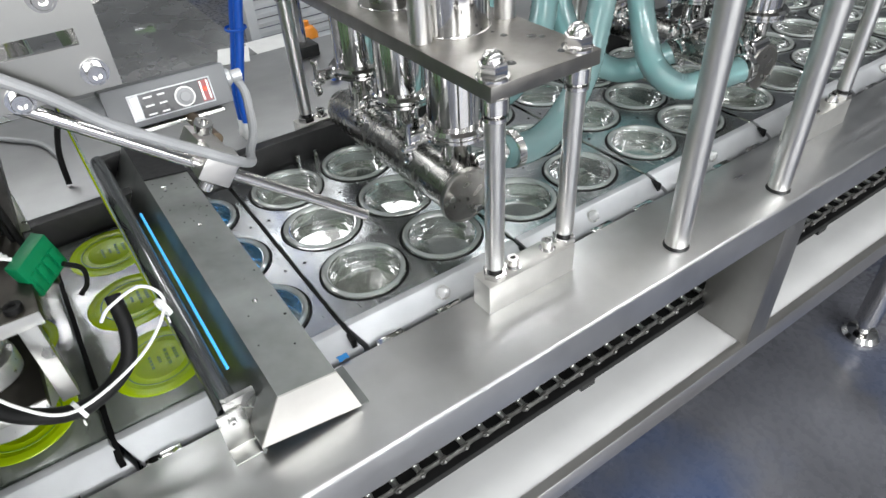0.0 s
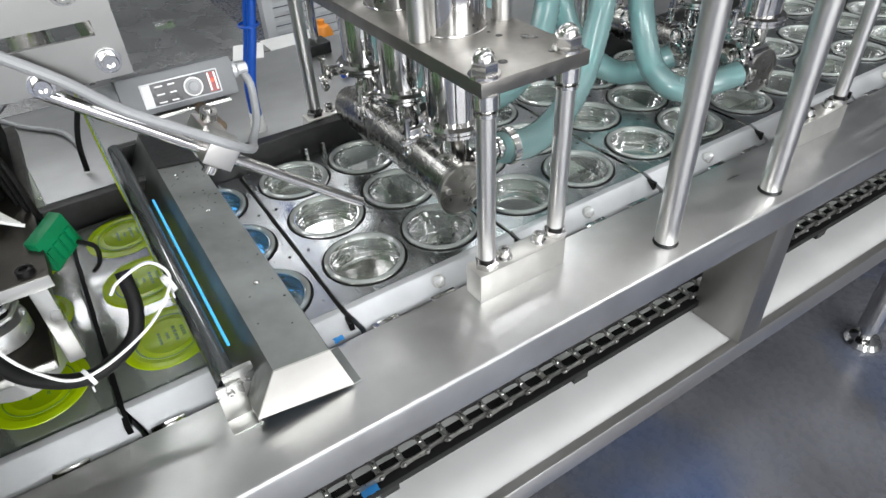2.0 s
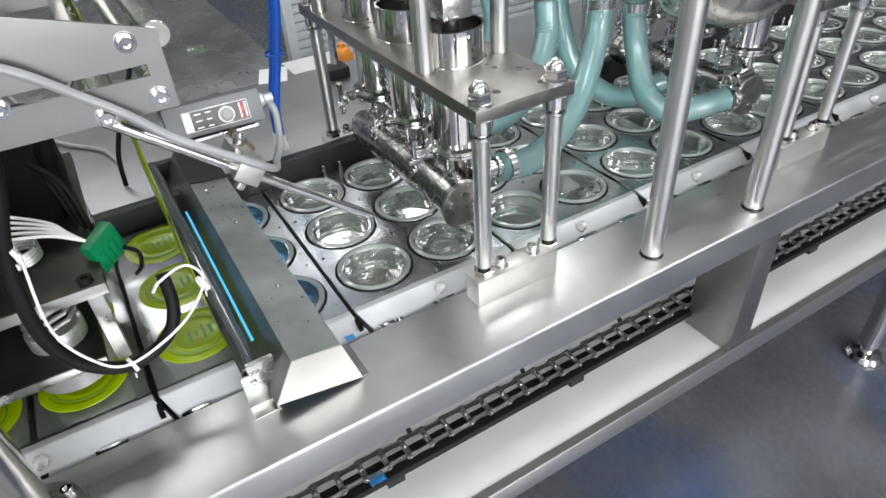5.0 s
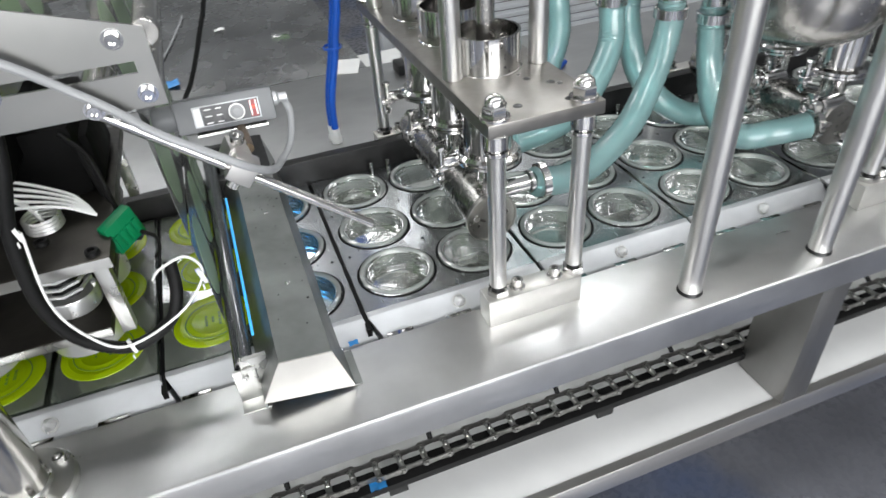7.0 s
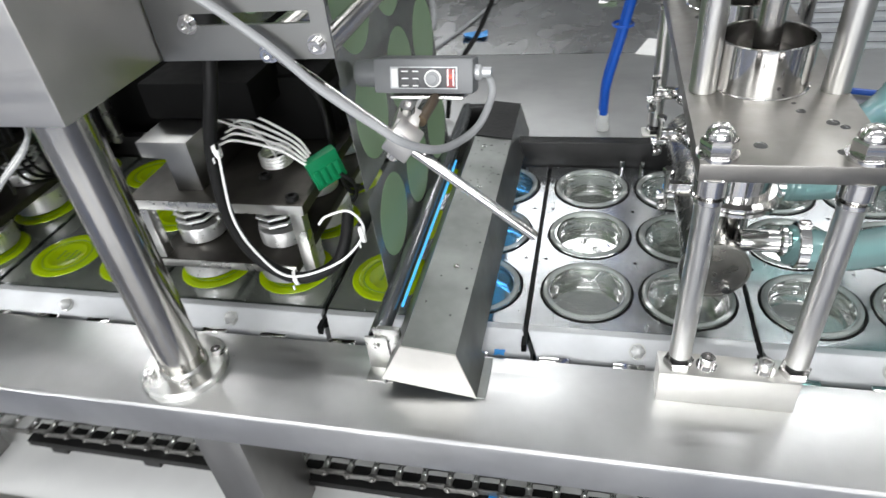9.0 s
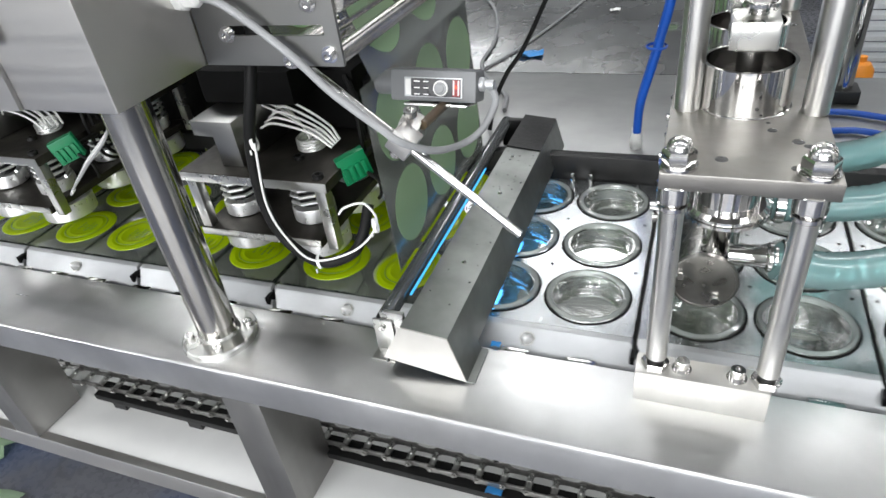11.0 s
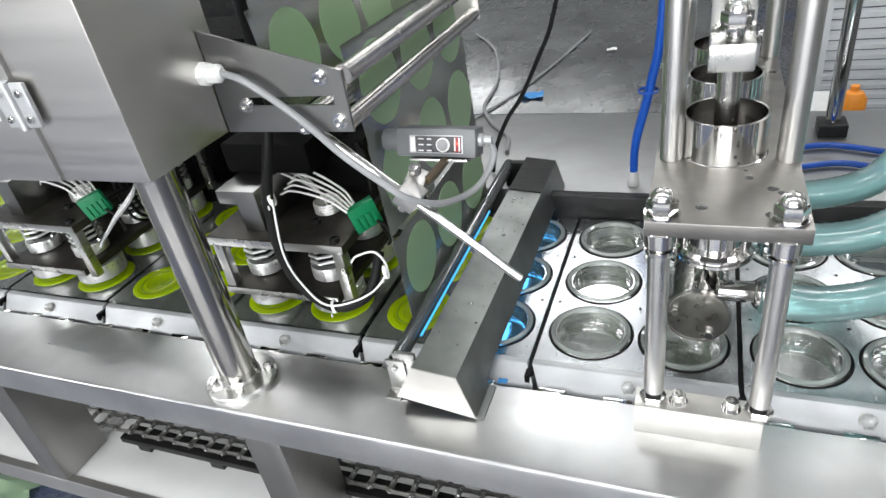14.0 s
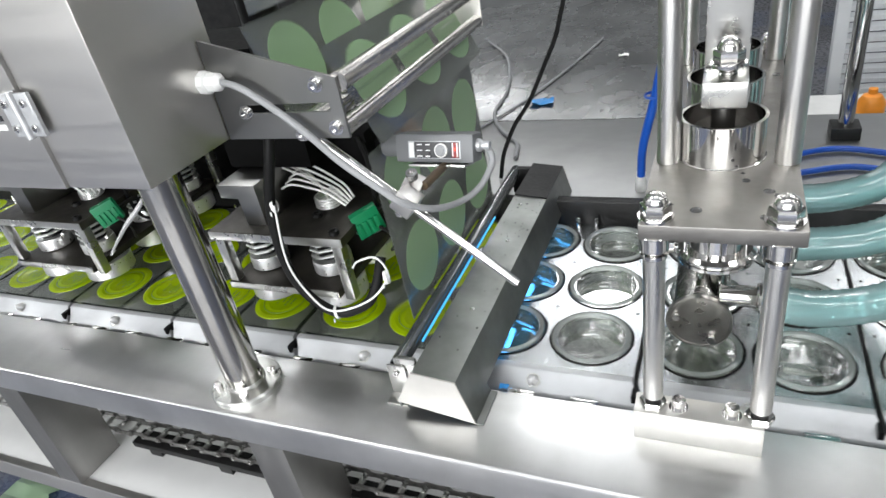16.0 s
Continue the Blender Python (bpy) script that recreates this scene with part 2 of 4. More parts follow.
def spline(points, n=10):
    """A smooth line through the points."""
    p = [Vector(q) for q in points]
    p = [p[0] * 2 - p[1]] + p + [p[-1] * 2 - p[-2]]
    out = []
    for i in range(1, len(p) - 2):
        for k in range(n):
            t = k / n
            a, b, c, d = p[i - 1], p[i], p[i + 1], p[i + 2]
            out.append(0.5 * ((2 * b) + (c - a) * t + (2 * a - 5 * b + 4 * c - d) * t * t + (3 * b - a - 3 * c + d) * t ** 3))
    out.append(p[-2])
    return out


def sweep(bm, points, r, segs=10, n=8, ribs=0.0, rib_every=2):
    """A round cable or hose along a smooth line; ribs swell every few rings."""
    pts = spline(points, n)
    rings = []
    up = Vector((0.13, 0.2, 1)).normalized()
    for i, q in enumerate(pts):
        d = (pts[min(i + 1, len(pts) - 1)] - pts[max(i - 1, 0)]).normalized()
        a = (up - d * up.dot(d)).normalized()
        up = a
        b = d.cross(a)
        rr = r + (ribs if i % rib_every == 0 else 0.0)
        rings.append([bm.verts.new(q + (a * math.cos(2 * math.pi * k / segs) + b * math.sin(2 * math.pi * k / segs)) * rr) for k in range(segs)])
    for a, b in zip(rings, rings[1:]):
        for k in range(segs):
            bm.faces.new((a[k], a[(k + 1) % segs], b[(k + 1) % segs], b[k]))
    bm.faces.new(rings[0][::-1])
    bm.faces.new(rings[-1])
    return bm


def prism(bm, outline, y0, y1, bev=0.0):
    """Extrudes an outline of (x, z) along y."""
    a = [bm.verts.new((x, y0, z)) for x, z in outline]
    b = [bm.verts.new((x, y1, z)) for x, z in outline]
    n = len(outline)
    fs = [bm.faces.new(a[::-1]), bm.faces.new(b)]
    for i in range(n):
        fs.append(bm.faces.new((a[i], a[(i + 1) % n], b[(i + 1) % n], b[i])))
    if bev:
        bmesh.ops.bevel(bm, geom=list({e for f in fs for e in f.edges}), offset=bev, segments=2, affect="EDGES", profile=0.6)
    return bm


def along_x(bm, outline, x0, x1, bev=0.0):
    """Extrudes an outline of (y, z) along x."""
    a = [bm.verts.new((x0, y, z)) for y, z in outline]
    b = [bm.verts.new((x1, y, z)) for y, z in outline]
    n = len(outline)
    fs = [bm.faces.new(a), bm.faces.new(b[::-1])]
    for i in range(n):
        fs.append(bm.faces.new((a[i], b[i], b[(i + 1) % n], a[(i + 1) % n])))
    if bev:
        bmesh.ops.bevel(bm, geom=list({e for f in fs for e in f.edges}), offset=bev, segments=2, affect="EDGES", profile=0.6)
    return bm


def hexagon(bm, p, r, h, m=None):
    t = Matrix.Translation(p) @ (m or Matrix())
    c = h * 0.12
    return lathe(bm, [(0, 0), (r - c, 0), (r, c), (r, h - c), (r - c, h), (0, h)], t, 6)


def cap_nut(bm, p, r, m=None):
    """A domed nut: washer, hexagon and dome."""
    t = Matrix.Translation(p) @ (m or Matrix())
    lathe(bm, [(0, 0), (r * 1.15, 0), (r * 1.15, r * 0.2), (0, r * 0.2)], t, 20)
    lathe(bm, [(0, r * 0.2), (r * 0.92, r * 0.2), (r, r * 0.3), (r, r * 1.0), (r * 0.9, r * 1.12), (0, r * 1.12)], t, 6)
    lathe(bm, [(r * 0.8, r * 1.1)] + [(r * 0.8 * math.cos(a), r * 1.15 + r * 0.75 * math.sin(a)) for a in (0.2, 0.5, 0.8, 1.1, 1.35)] + [(0, r * 1.9)], t, 18)
    return bm


def socket_screw(bm, p, r, h, m=None):
    t = Matrix.Translation(p) @ (m or Matrix())
    return lathe(bm, [(0, 0), (r, 0), (r, h * 0.92), (r * 0.9, h), (r * 0.5, h), (r * 0.5, h * 0.5), (0, h * 0.5)], t, 16)


# ---- measures of the machine ----
TOP = 0.85                      # top of the front frame rail
PITCH = 0.267                   # one tray
JOINT = 0.005                   # a joint between two trays at rest
ROWS_X = (0.071, 0.196)         # cup rows from the joint
LANES = (0.171, 0.297, 0.423)
TRAY_Z = 0.848
RIM_Z = 0.8495

# ---- the setting ----
floor = solid("floor", box(B(), -7, 9, -6, 9, -0.1, 0.0), FLOORM, "worn grey-blue painted concrete factory floor", "floor", kind="structure")
solid("wall_north", box(B(), -7, 9, 6.0, 6.15, 0, 3.6), DARKWALL, "unseen factory wall, darkened for reflections in the steel", "wall", kind="structure")
solid("wall_south", box(B(), -7, 9, -5.15, -5.0, 0, 3.6), WALLM, "plain light factory wall", "wall", kind="structure")
solid("wall_west", box(B(), -6.15, -6.0, -5, 6, 0, 3.6), WALLM, "plain light factory wall", "wall", kind="structure")
solid("wall_east", box(B(), 8.0, 8.15, -5, 6, 0, 3.6), DARKWALL, "unseen factory wall, darkened for reflections in the steel", "wall", kind="structure")
solid("ceiling", box(B(), -6.15, 8.15, -5.15, 6.15, 3.6, 3.7), WALLM, "light painted factory ceiling", "ceiling", kind="structure")

# unseen window, added to go with the front fill lamp
win = thing("added_window", "unseen window added round the front fill lamp", "window", (0.0, -5.0, 1.75), kind="structure")
for x0, x1, z0, z1 in ((-2.6, 2.6, 0.85, 0.95), (-2.6, 2.6, -0.95, -0.85), (-2.6, -2.5, -0.85, 0.85), (2.5, 2.6, -0.85, 0.85)):
    part("window_frame", box(B(), x0, x1, -0.16, 0.06, z0, z1, 0.004), WHITEP, win)
part("pane", box(B(), -2.5, 2.5, -0.06, -0.05, -0.85, 0.85), WHITEP, win)
screen = thing("louvred_screen", "white slatted screen standing behind the machine", "screen", (1.75, 2.05, 0))
along_x(bm := B(), [(0.0, 0.0), (-0.014, 0.004), (-0.016, 0.020), (0.0, 0.032)], -0.88, 0.88)
slat = part("slat", bm, SHUTM, screen)
slat.location.z = 0.05
for i in range(1, 36):
    again(slat, pose(0, 0, 0.05 + 0.036 * i), screen)
for x in (-0.9, 0.9):
    part("stile", box(B(), x - 0.02, x + 0.02, -0.03, 0.03, 0.0, 1.36, 0.003), SHUTM, screen)

TABLEM = surface("dark_table_steel", (0.27, 0.273, 0.275), 0.27, 0.9, 0.35, 4, 14, 0.008, (1, 0.6, 1), 0.09)
SHELFM = surface("worn_shelf_steel", (0.70, 0.70, 0.69), 0.42, 0.3, 0.08, 6, 80, 0.04, (0.1, 1, 1), 0.08)
# dull steel, with the shade of the shelf recess put into its colour
PILLARM = surface("dull_shaded_pillar_steel", (0.30, 0.295, 0.285), 0.42, 1.0, 0.14, 7, 80, 0.04, (1, 1, 0.1), 0.1)
# ---- machine frame ----
mf = thing("machine_frame", "brushed stainless steel machine frame with shelf openings", "machine frame")
bm = B()
along_x(bm, [(-0.085, 0.8450), (-0.0842, 0.8480), (-0.0825, 0.8494), (-0.0795, 0.85), (0.0405, 0.85), (0.0405, 0.835), (-0.075, 0.835), (-0.075, 0.799), (-0.085, 0.799)], -2.2, 3.4)
part("front_rail", bm, RAILM, mf, "wide brushed steel top rail with a front skirt")
part("rear_deck", box(B(), -2.2, 3.4, 0.515, 0.98, 0.84, 0.86, 0.002), DECKM, mf, "grey steel deck behind the trays")
part("rear_table", box(B(), -2.2, 0.52, 0.9865, 2.4, 0.842, 0.859, 0.002), TABLEM, mf, "dark worn steel table behind the deck")
for x_, y_ in ((-2.1, 2.3), (0.42, 2.3), (-0.8, 2.3)):
    part("table_leg", box(B(), x_ - 0.02, x_ + 0.02, y_ - 0.02, y_ + 0.02, 0.0, 0.842, 0.002), SHEET, mf)
part("rear_skirt", box(B(), -2.2, 3.4, 0.965, 0.985, 0.50, 0.84, 0.002), SHEET, mf)
part("guide_bar", box(B(), -2.2, 3.4, 0.492, 0.514, 0.80, 0.893, 0.002), DARKST, mf, "dark steel guide bar along the trays")
part("lower_beam", along_x(B(), [(-0.086, 0.503), (-0.086, 0.543), (-0.0845, 0.5455), (-0.070, 0.5455), (-0.070, 0.503)], -2.2, 3.4), BRUSHED, mf)
part("shelf", box(B(), -2.2, 3.4, -0.0697, 0.40, 0.535, 0.5435, 0.001), SHELFM, mf, "sheet steel shelf under the trays")
part("inner_panel", box(B(), -2.2, 3.4, 0.21, 0.22, 0.5445, 0.80), SHEET, mf)
part("bed", box(B(), -2.2, 3.4, 0.05, 0.491, 0.765, 0.775), ALU, mf)
for x in (-1.22, -0.652, -0.079, 0.942, 1.96, 2.9):
    w = 0.031 if x < 0.5 else 0.027
    part("pillar", box(B(), x - w, x + w, -0.0845, 0.016, 0.5445, 0.812, 0.0015), PILLARM, mf)
for x in (-1.5, 1.74):
    for y in (-0.03, 0.9):
        leg = part("leg", rod(B(), (x, y, 0.06), (x, y, 0.535), 0.03), POLISH, mf)
        part("foot", lathe(B(), [(0, 0), (0.05, 0), (0.05, 0.008), (0.04, 0.02), (0.018, 0.026), (0.018, 0.062), (0, 0.062)], pose(x, y, 0.0)), POLISH, leg)
part("chain_guide", box(B(), -0.56, 3.4, 0.008, 0.044, 0.566, 0.5795, 0.001), RUBBER, mf, "black plastic guide strip under the chain")
for x in (-0.53, -0.35, 0.25, 0.62, 1.3):
    part("guide_foot", box(B(), x, x + 0.03, 0.014, 0.028, 0.5436, 0.5665), DARKST, mf)

# the return chain, drawn along under the trays
chain = thing("drive_chain", "oily steel roller chain running under the trays", "chain", (0, 0.034, 0.592))


def chain_plate(bm, y, half, h, th):
    """A waisted side plate with round ends."""
    out = []
    for sx in (1, -1):
        for k in range(7):
            a = radians(-90 + 30 * k)
            out.append((sx * (half + h * math.cos(a)), sx * h * math.sin(a)))
        out.append((0.0, sx * h * 0.66))
    return prism(bm, out, y - th / 2, y + th / 2)


def build_link(outer):
    """One link of the chain: two plates, a roller and a pin."""
    bm = B()
    y = 0.0172 if outer else 0.0138
    for sy in (-1, 1):
        chain_plate(bm, sy * y, 0.0190, 0.0066, 0.0022)
    rod(bm, (-0.019, -0.0215, 0), (-0.019, 0.0215, 0), 0.0034, 8)
    rod(bm, (0.019, -y, 0), (0.019, y, 0), 0.0030, 8)
    return part("link", bm, CHAINM, chain)


links = (build_link(True), build_link(False))
for i, lk in enumerate(links):
    lk.matrix_basis = pose(-2.9 + 0.038 * i, 0, 0)
for i in range(2, 144):
    again(links[i % 2], pose(-2.9 + 0.038 * i, 0, 0), chain)
bm = B()
rod(bm, (0, -0.0120, 0), (0, 0.0120, 0), 0.0046, 12)
lathe(bm, [(0.0046, 0), (0.0054, 0.0008), (0.0054, 0.0032), (0.0046, 0.004)], pose(0, 0.002, 0, 90), 12)
roller = part("roller", bm, SHEET, chain, "bright worn roller on its pin")
roller.matrix_basis = pose(-2.919, 0, 0)
for i in range(1, 144):
    again(roller, pose(-2.919 + 0.038 * i, 0, 0), chain)
stud = part("stud", rod(B(), (0, 0.019, 0.002), (0, 0.034, 0.014), 0.0042, 10), RUBBER, chain, "black stud on the chain")
stud.matrix_basis = pose(-2.9, 0, 0)
for i in range(6, 144, 6):
    again(stud, pose(-2.9 + 0.038 * i, 0, 0), chain)

# ---- cup trays ----
HOLE, RIM = 0.0595, 0.0555


def build_tray():
    t = thing("cup_tray", "aluminium carrier tray with six round cup holes", "tray", group="cup trays on the conveyor")
    bm = B()
    g = 0.0034
    n = 40
    xs = (g, (ROWS_X[0] + ROWS_X[1]) / 2, PITCH - g)
    ys = (0.099, (LANES[0] + LANES[1]) / 2, (LANES[1] + LANES[2]) / 2, 0.4885)
    for i, cx in enumerate(ROWS_X):
        for j, cy in enumerate(LANES):
            inner, low, outer = [], [], []
            for k in range(n):
                a = 2 * math.pi * (k + 0.5) / n
                c, s = math.cos(a), math.sin(a)
                inner.append(bm.verts.new((cx + HOLE * c, cy + HOLE * s, TRAY_Z)))
                low.append(bm.verts.new((cx + HOLE * c, cy + HOLE * s, TRAY_Z - 0.012)))
                f = min(((xs[i + 1] - cx) if c > 0 else (xs[i] - cx)) / c if abs(c) > 1e-6 else 9, ((ys[j + 1] - cy) if s > 0 else (ys[j] - cy)) / s if abs(s) > 1e-6 else 9)
                outer.append(bm.verts.new((cx + f * c, cy + f * s, TRAY_Z)))
            corners = [(x, y) for x in xs[i:i + 2] for y in ys[j:j + 2]]
            for k in range(n):
                k2 = (k + 1) % n
                o1, o2 = outer[k].co, outer[k2].co
                extra = [c for c in corners if abs(o1.x - o2.x) > 1e-5 and abs(o1.y - o2.y) > 1e-5 and min(o1.x, o2.x) - 1e-5 <= c[0] <= max(o1.x, o2.x) + 1e-5 and min(o1.y, o2.y) - 1e-5 <= c[1] <= max(o1.y, o2.y) + 1e-5]
                extra = [c for c in extra if (abs(c[0] - o1.x) < 1e-5 or abs(c[1] - o1.y) < 1e-5) and abs(c[0] - cx) > abs(o1.x + o2.x - 2 * cx) / 2 - 1e-6]
                vs = [inner[k], outer[k]] + [bm.verts.new((c[0], c[1], TRAY_Z)) for c in extra[:1]] + [outer[k2], inner[k2]]
                bm.faces.new(vs)
                bm.faces.new((inner[k], inner[k2], low[k2], low[k]))
    bmesh.ops.remove_doubles(bm, verts=bm.verts, dist=1e-5)
    part("plate", bm, ALU, t, "grey aluminium plate with stained surface")
    # black ring between each hole and its cup rim
    for cx in ROWS_X:
        for cy in LANES:
            part("hole_ring", lathe(B(), [(0.0562, -0.006), (0.0562, 0.0002), (0.0568, 0.0008), (0.0592, 0.0008), (0.0600, 0.0002)], pose(cx, cy, TRAY_Z), 36), RUBBER, t, "black ring round the hole")
    # front bar with a sloped face, stepped at the joint
    bm = B()
    along_x(bm, [(0.101, 0.849), (0.101, 0.80), (0.0645, 0.80), (0.0645, 0.8265), (0.0670, 0.8295), (0.0905, 0.8492), (0.099, 0.8505)], g, PITCH - g, 0.0012)
    for v in bm.verts:
        v.co.x += 0.012 * max(0, min(1, (0.846 - v.co.z) / 0.010))
    part("front_bar", bm, CAST, t, "cast aluminium front bar with a sloped face")
    # fills the open joint with black, in place of the shade there
    part("gap_shade", box(B(), -g + 0.0002, g - 0.0002, 0.070, 0.488, 0.80, 0.8445), RUBBER, t, "black strip standing for shade in the joint gap")
    for hx_, hy_ in ((0.014, 0.235), (0.014, 0.36), (0.253, 0.235), (0.253, 0.36), (0.1335, 0.235), (0.1335, 0.36)):
        part("pin_hole", lathe(B(), [(0, 0.0004), (0.0022, 0.0004), (0.0024, 0.0001)], pose(hx_, hy_, TRAY_Z), 10), RUBBER, t)
    part("back_bar", box(B(), g, PITCH - g, 0.4855, 0.4905, 0.80, 0.847, 0.001), CAST, t)
    bm = B()
    p = Vector((PITCH / 2, 0.0788, 0.8392))
    rot = Matrix.Rotation(radians(40), 4, "X")
    lathe(bm, [(0.0084, 0.002), (0.0086, 0.004), (0.0045, 0.0105), (0.0015, 0.0140), (0, 0.0145)], Matrix.Translation(p) @ rot, 6)
    part("washer", lathe(B(), [(0.0100, 0), (0.0100, 0.002), (0, 0.002)], Matrix.Translation(p) @ rot, 18), SHEET, t)
    part("screw", bm, SCREWM, t, "bright pointed steel screw")
    for x in (0.02, 0.105, 0.19):
        part("link_tab", box(B(), x, x + 0.036, 0.0428, 0.0555, 0.836, 0.8425, 0.001), POLISH, t)
    # black filler standing for shade in the gap behind the rail
    part("rail_gap_shade", box(B(), g, PITCH - g, 0.0428, 0.0560, 0.80, 0.828), RUBBER, t)
    for x in (0.118, 0.15):
        part("pin", rod(B(), (x, 0.4785, 0.845), (x, 0.4785, 0.868), 0.004, 10), POLISH, t)
    return t


def build_cup():
    c = thing("plastic_cup", "clear plastic cup with ribbed wall, part filled", "cup", group="cups in the trays")
    bm = B()
    prof = [(RIM, 0.0), (RIM, 0.0018), (0.0505, 0.0026), (0.0490, 0.0012), (0.0478, -0.004), (0.0470, -0.006), (0.0470, -0.012), (0.0448, -0.014)]
    for k in range(12):
        prof.append((0.0446 - 0.0008 * k + (0.0005 if k % 2 else -0.0004), -0.016 - 0.0022 * k))
    prof += [(0.0350, -0.0435), (0.0330, -0.050), (0.0300, -0.053), (0.018, -0.053), (0.015, -0.050), (0.006, -0.049), (0, -0.0495)]
    lathe(bm, prof, None, 48)
    for v in bm.verts:
        r = math.hypot(v.co.x, v.co.y)
        if v.co.z < -0.043 and r > 0.02:
            f = 1 + 0.045 * math.cos(12 * math.atan2(v.co.y, v.co.x))
            v.co.x *= f
            v.co.y *= f
    part("bowl", bm, CUPM, c)
    bm = B()
    lathe(bm, [(0.0475, 0.0004), (RIM + 0.0003, 0.0004), (RIM + 0.0003, 0.0024), (0.0520, 0.0036), (0.0490, 0.0022), (0.0475, -0.003), (0.0475, 0.0004)], None, 40)
    part("rim", bm, RIMM, c, "frosted plastic rim")
    bm = B()
    lathe(bm, [(0, -0.0215), (0.030, -0.0212), (0.0436, -0.0205)], None, 36)
    part("filling", bm, LIQUID, c, "clear liquid filling")
    return c


RIMM = clear("cup_rim", (0.88, 0.92, 0.90), 0.10, 0.10, 0.48, (0.84, 0.88, 0.85))
TRAYS = range(-7, 13)
tray0 = build_tray()
cup0 = build_cup()
trays, cups, waiting = [], [], []  # waiting: cups that a filler has yet to fill, with the cycle in which it does
for k in TRAYS:
    x0 = JOINT + PITCH * k
    tr = tray0 if k == TRAYS[0] else copy_thing(tray0, pose(x0, 0, 0))
    tr.matrix_basis = pose(x0, 0, 0)
    trays.append((tr, x0))
    for rx in ROWS_X:
        for ly in LANES:
            cu = cup0 if not cups else copy_thing(cup0, pose(0, 0, 0))
            spin = random.uniform(0, 360)
            if (k >= 2 and rx == ROWS_X[1]) or (k >= 5 and rx == ROWS_X[0]):
                waiting.append((cu, k - 2 if rx == ROWS_X[1] else k - 5))
            cups.append((cu, x0 + rx + random.uniform(-0.0008, 0.0008), ly + random.uniform(-0.0008, 0.0008), spin))
            cu.matrix_basis = pose(x0 + rx, ly, RIM_Z, 0, 0, spin)

# ---- printed sealing film, row by row ----
WEB_X, BEND = 0.1010, 0.013
FILM_Z = RIM_Z + 0.0048


ROLL_X, ROLL_Z, ROLL_R = 0.0725, 1.236, 0.0145
HEAD = radians(174)


def web_point(X):
    """Where the film's flat length X lies: along the trays, up to the roller, then back over it."""
    xb = WEB_X - BEND
    if X <= xb:
        return Vector((X, 0, FILM_Z))
    s = X - xb
    q = BEND * math.pi / 2
    if s < q:
        a = s / BEND
        return Vector((xb + BEND * math.sin(a), 0, FILM_Z + BEND * (1 - math.cos(a))))
    z = FILM_Z + BEND + (s - q)
    if z <= ROLL_Z:
        return Vector((WEB_X - (WEB_X - ROLL_X - ROLL_R) * (z - FILM_Z - BEND) / (ROLL_Z - FILM_Z - BEND), 0, z))
    over = z - ROLL_Z
    turn = HEAD - math.pi / 2
    a = min(over / ROLL_R, turn)
    p = Vector((ROLL_X + ROLL_R * math.cos(a), 0, ROLL_Z + ROLL_R * math.sin(a)))
    rest = max(0.0, over - ROLL_R * turn)
    return p + min(rest, 0.10) * Vector((math.cos(HEAD), 0, math.sin(HEAD))) + max(0.0, rest - 0.10) * Vector((0, 0, 1))


def web(X):
    """The pose of a film row whose middle has the flat length X."""
    a, b = web_point(X - 0.015), web_point(X + 0.015)
    d = b - a
    p = web_point(X)
    return pose(p.x, p.y, p.z, 0, -math.degrees(math.atan2(d.z, d.x)), 0)


def build_film():
    f = thing("sealing_film", "clear sealing film with printed lime green lid discs", "film", group="rows of printed film")
    part("sheet", box(B(), -0.0665, 0.0665, 0.10, 0.482, -0.0002, 0.0002), FILM, f, "clear thin film")
    for ly in LANES:
        m = pose(0, ly, 0)
        part("lid_print", lathe(B(), [(0, 0.0012), (0.028, 0.0012), (0.0288, 0.0015), (0.0300, 0.0015), (0.0308, 0.0012), (0.042, 0.0012), (0.0435, 0.0018), (0.0450, 0.0020), (0.0470, 0.0013), (0.0515, 0.0018), (0.0535, 0.0010), (0.0538, 0.0003), (0, 0.0003)], m, 40), LIDM, f, "lime green printed lid disc")
        part("print_ring", lathe(B(), [(0.0365, 0.0013), (0.0368, 0.0017), (0.0382, 0.0017), (0.0385, 0.0013)], m, 40), LIDD, f, "dark green printed ring")
        bm = B()
        for i, (w, d) in enumerate(((0.020, 0.004), (0.030, 0.0035), (0.012, 0.003), (0.024, 0.003))):
            for s in range(4):
                x = 0.016 - i * 0.009
                box(bm, x, x + d, ly - w / 2 + s * w / 4, ly - w / 2 + s * w / 4 + w / 5.5, 0.0013, 0.0016)
        part("print_bar", bm, LIDD, f, "dark green printed bars")
        part("lid_back", lathe(B(), [(0, -0.0006), (0.0534, -0.0006), (0.0536, -0.0003), (0, -0.0003)], m, 40), PALE, f, "pale green back of the print")
    return f


film0 = build_film()
films = []
for k in range(-7, 8):
    for rx in ROWS_X:
        X = JOINT + PITCH * k + rx
        if -1.9 < X < 1.95:
            fo = film0 if not films else copy_thing(film0, pose(0, 0, 0))
            fo.matrix_basis = web(X)
            films.append((fo, X))

DROPM = surface("water_drop", (0.05, 0.05, 0.05), 0.05, 0.0, 0.1, 20, 80, 0.0)
# ---- filling units ----


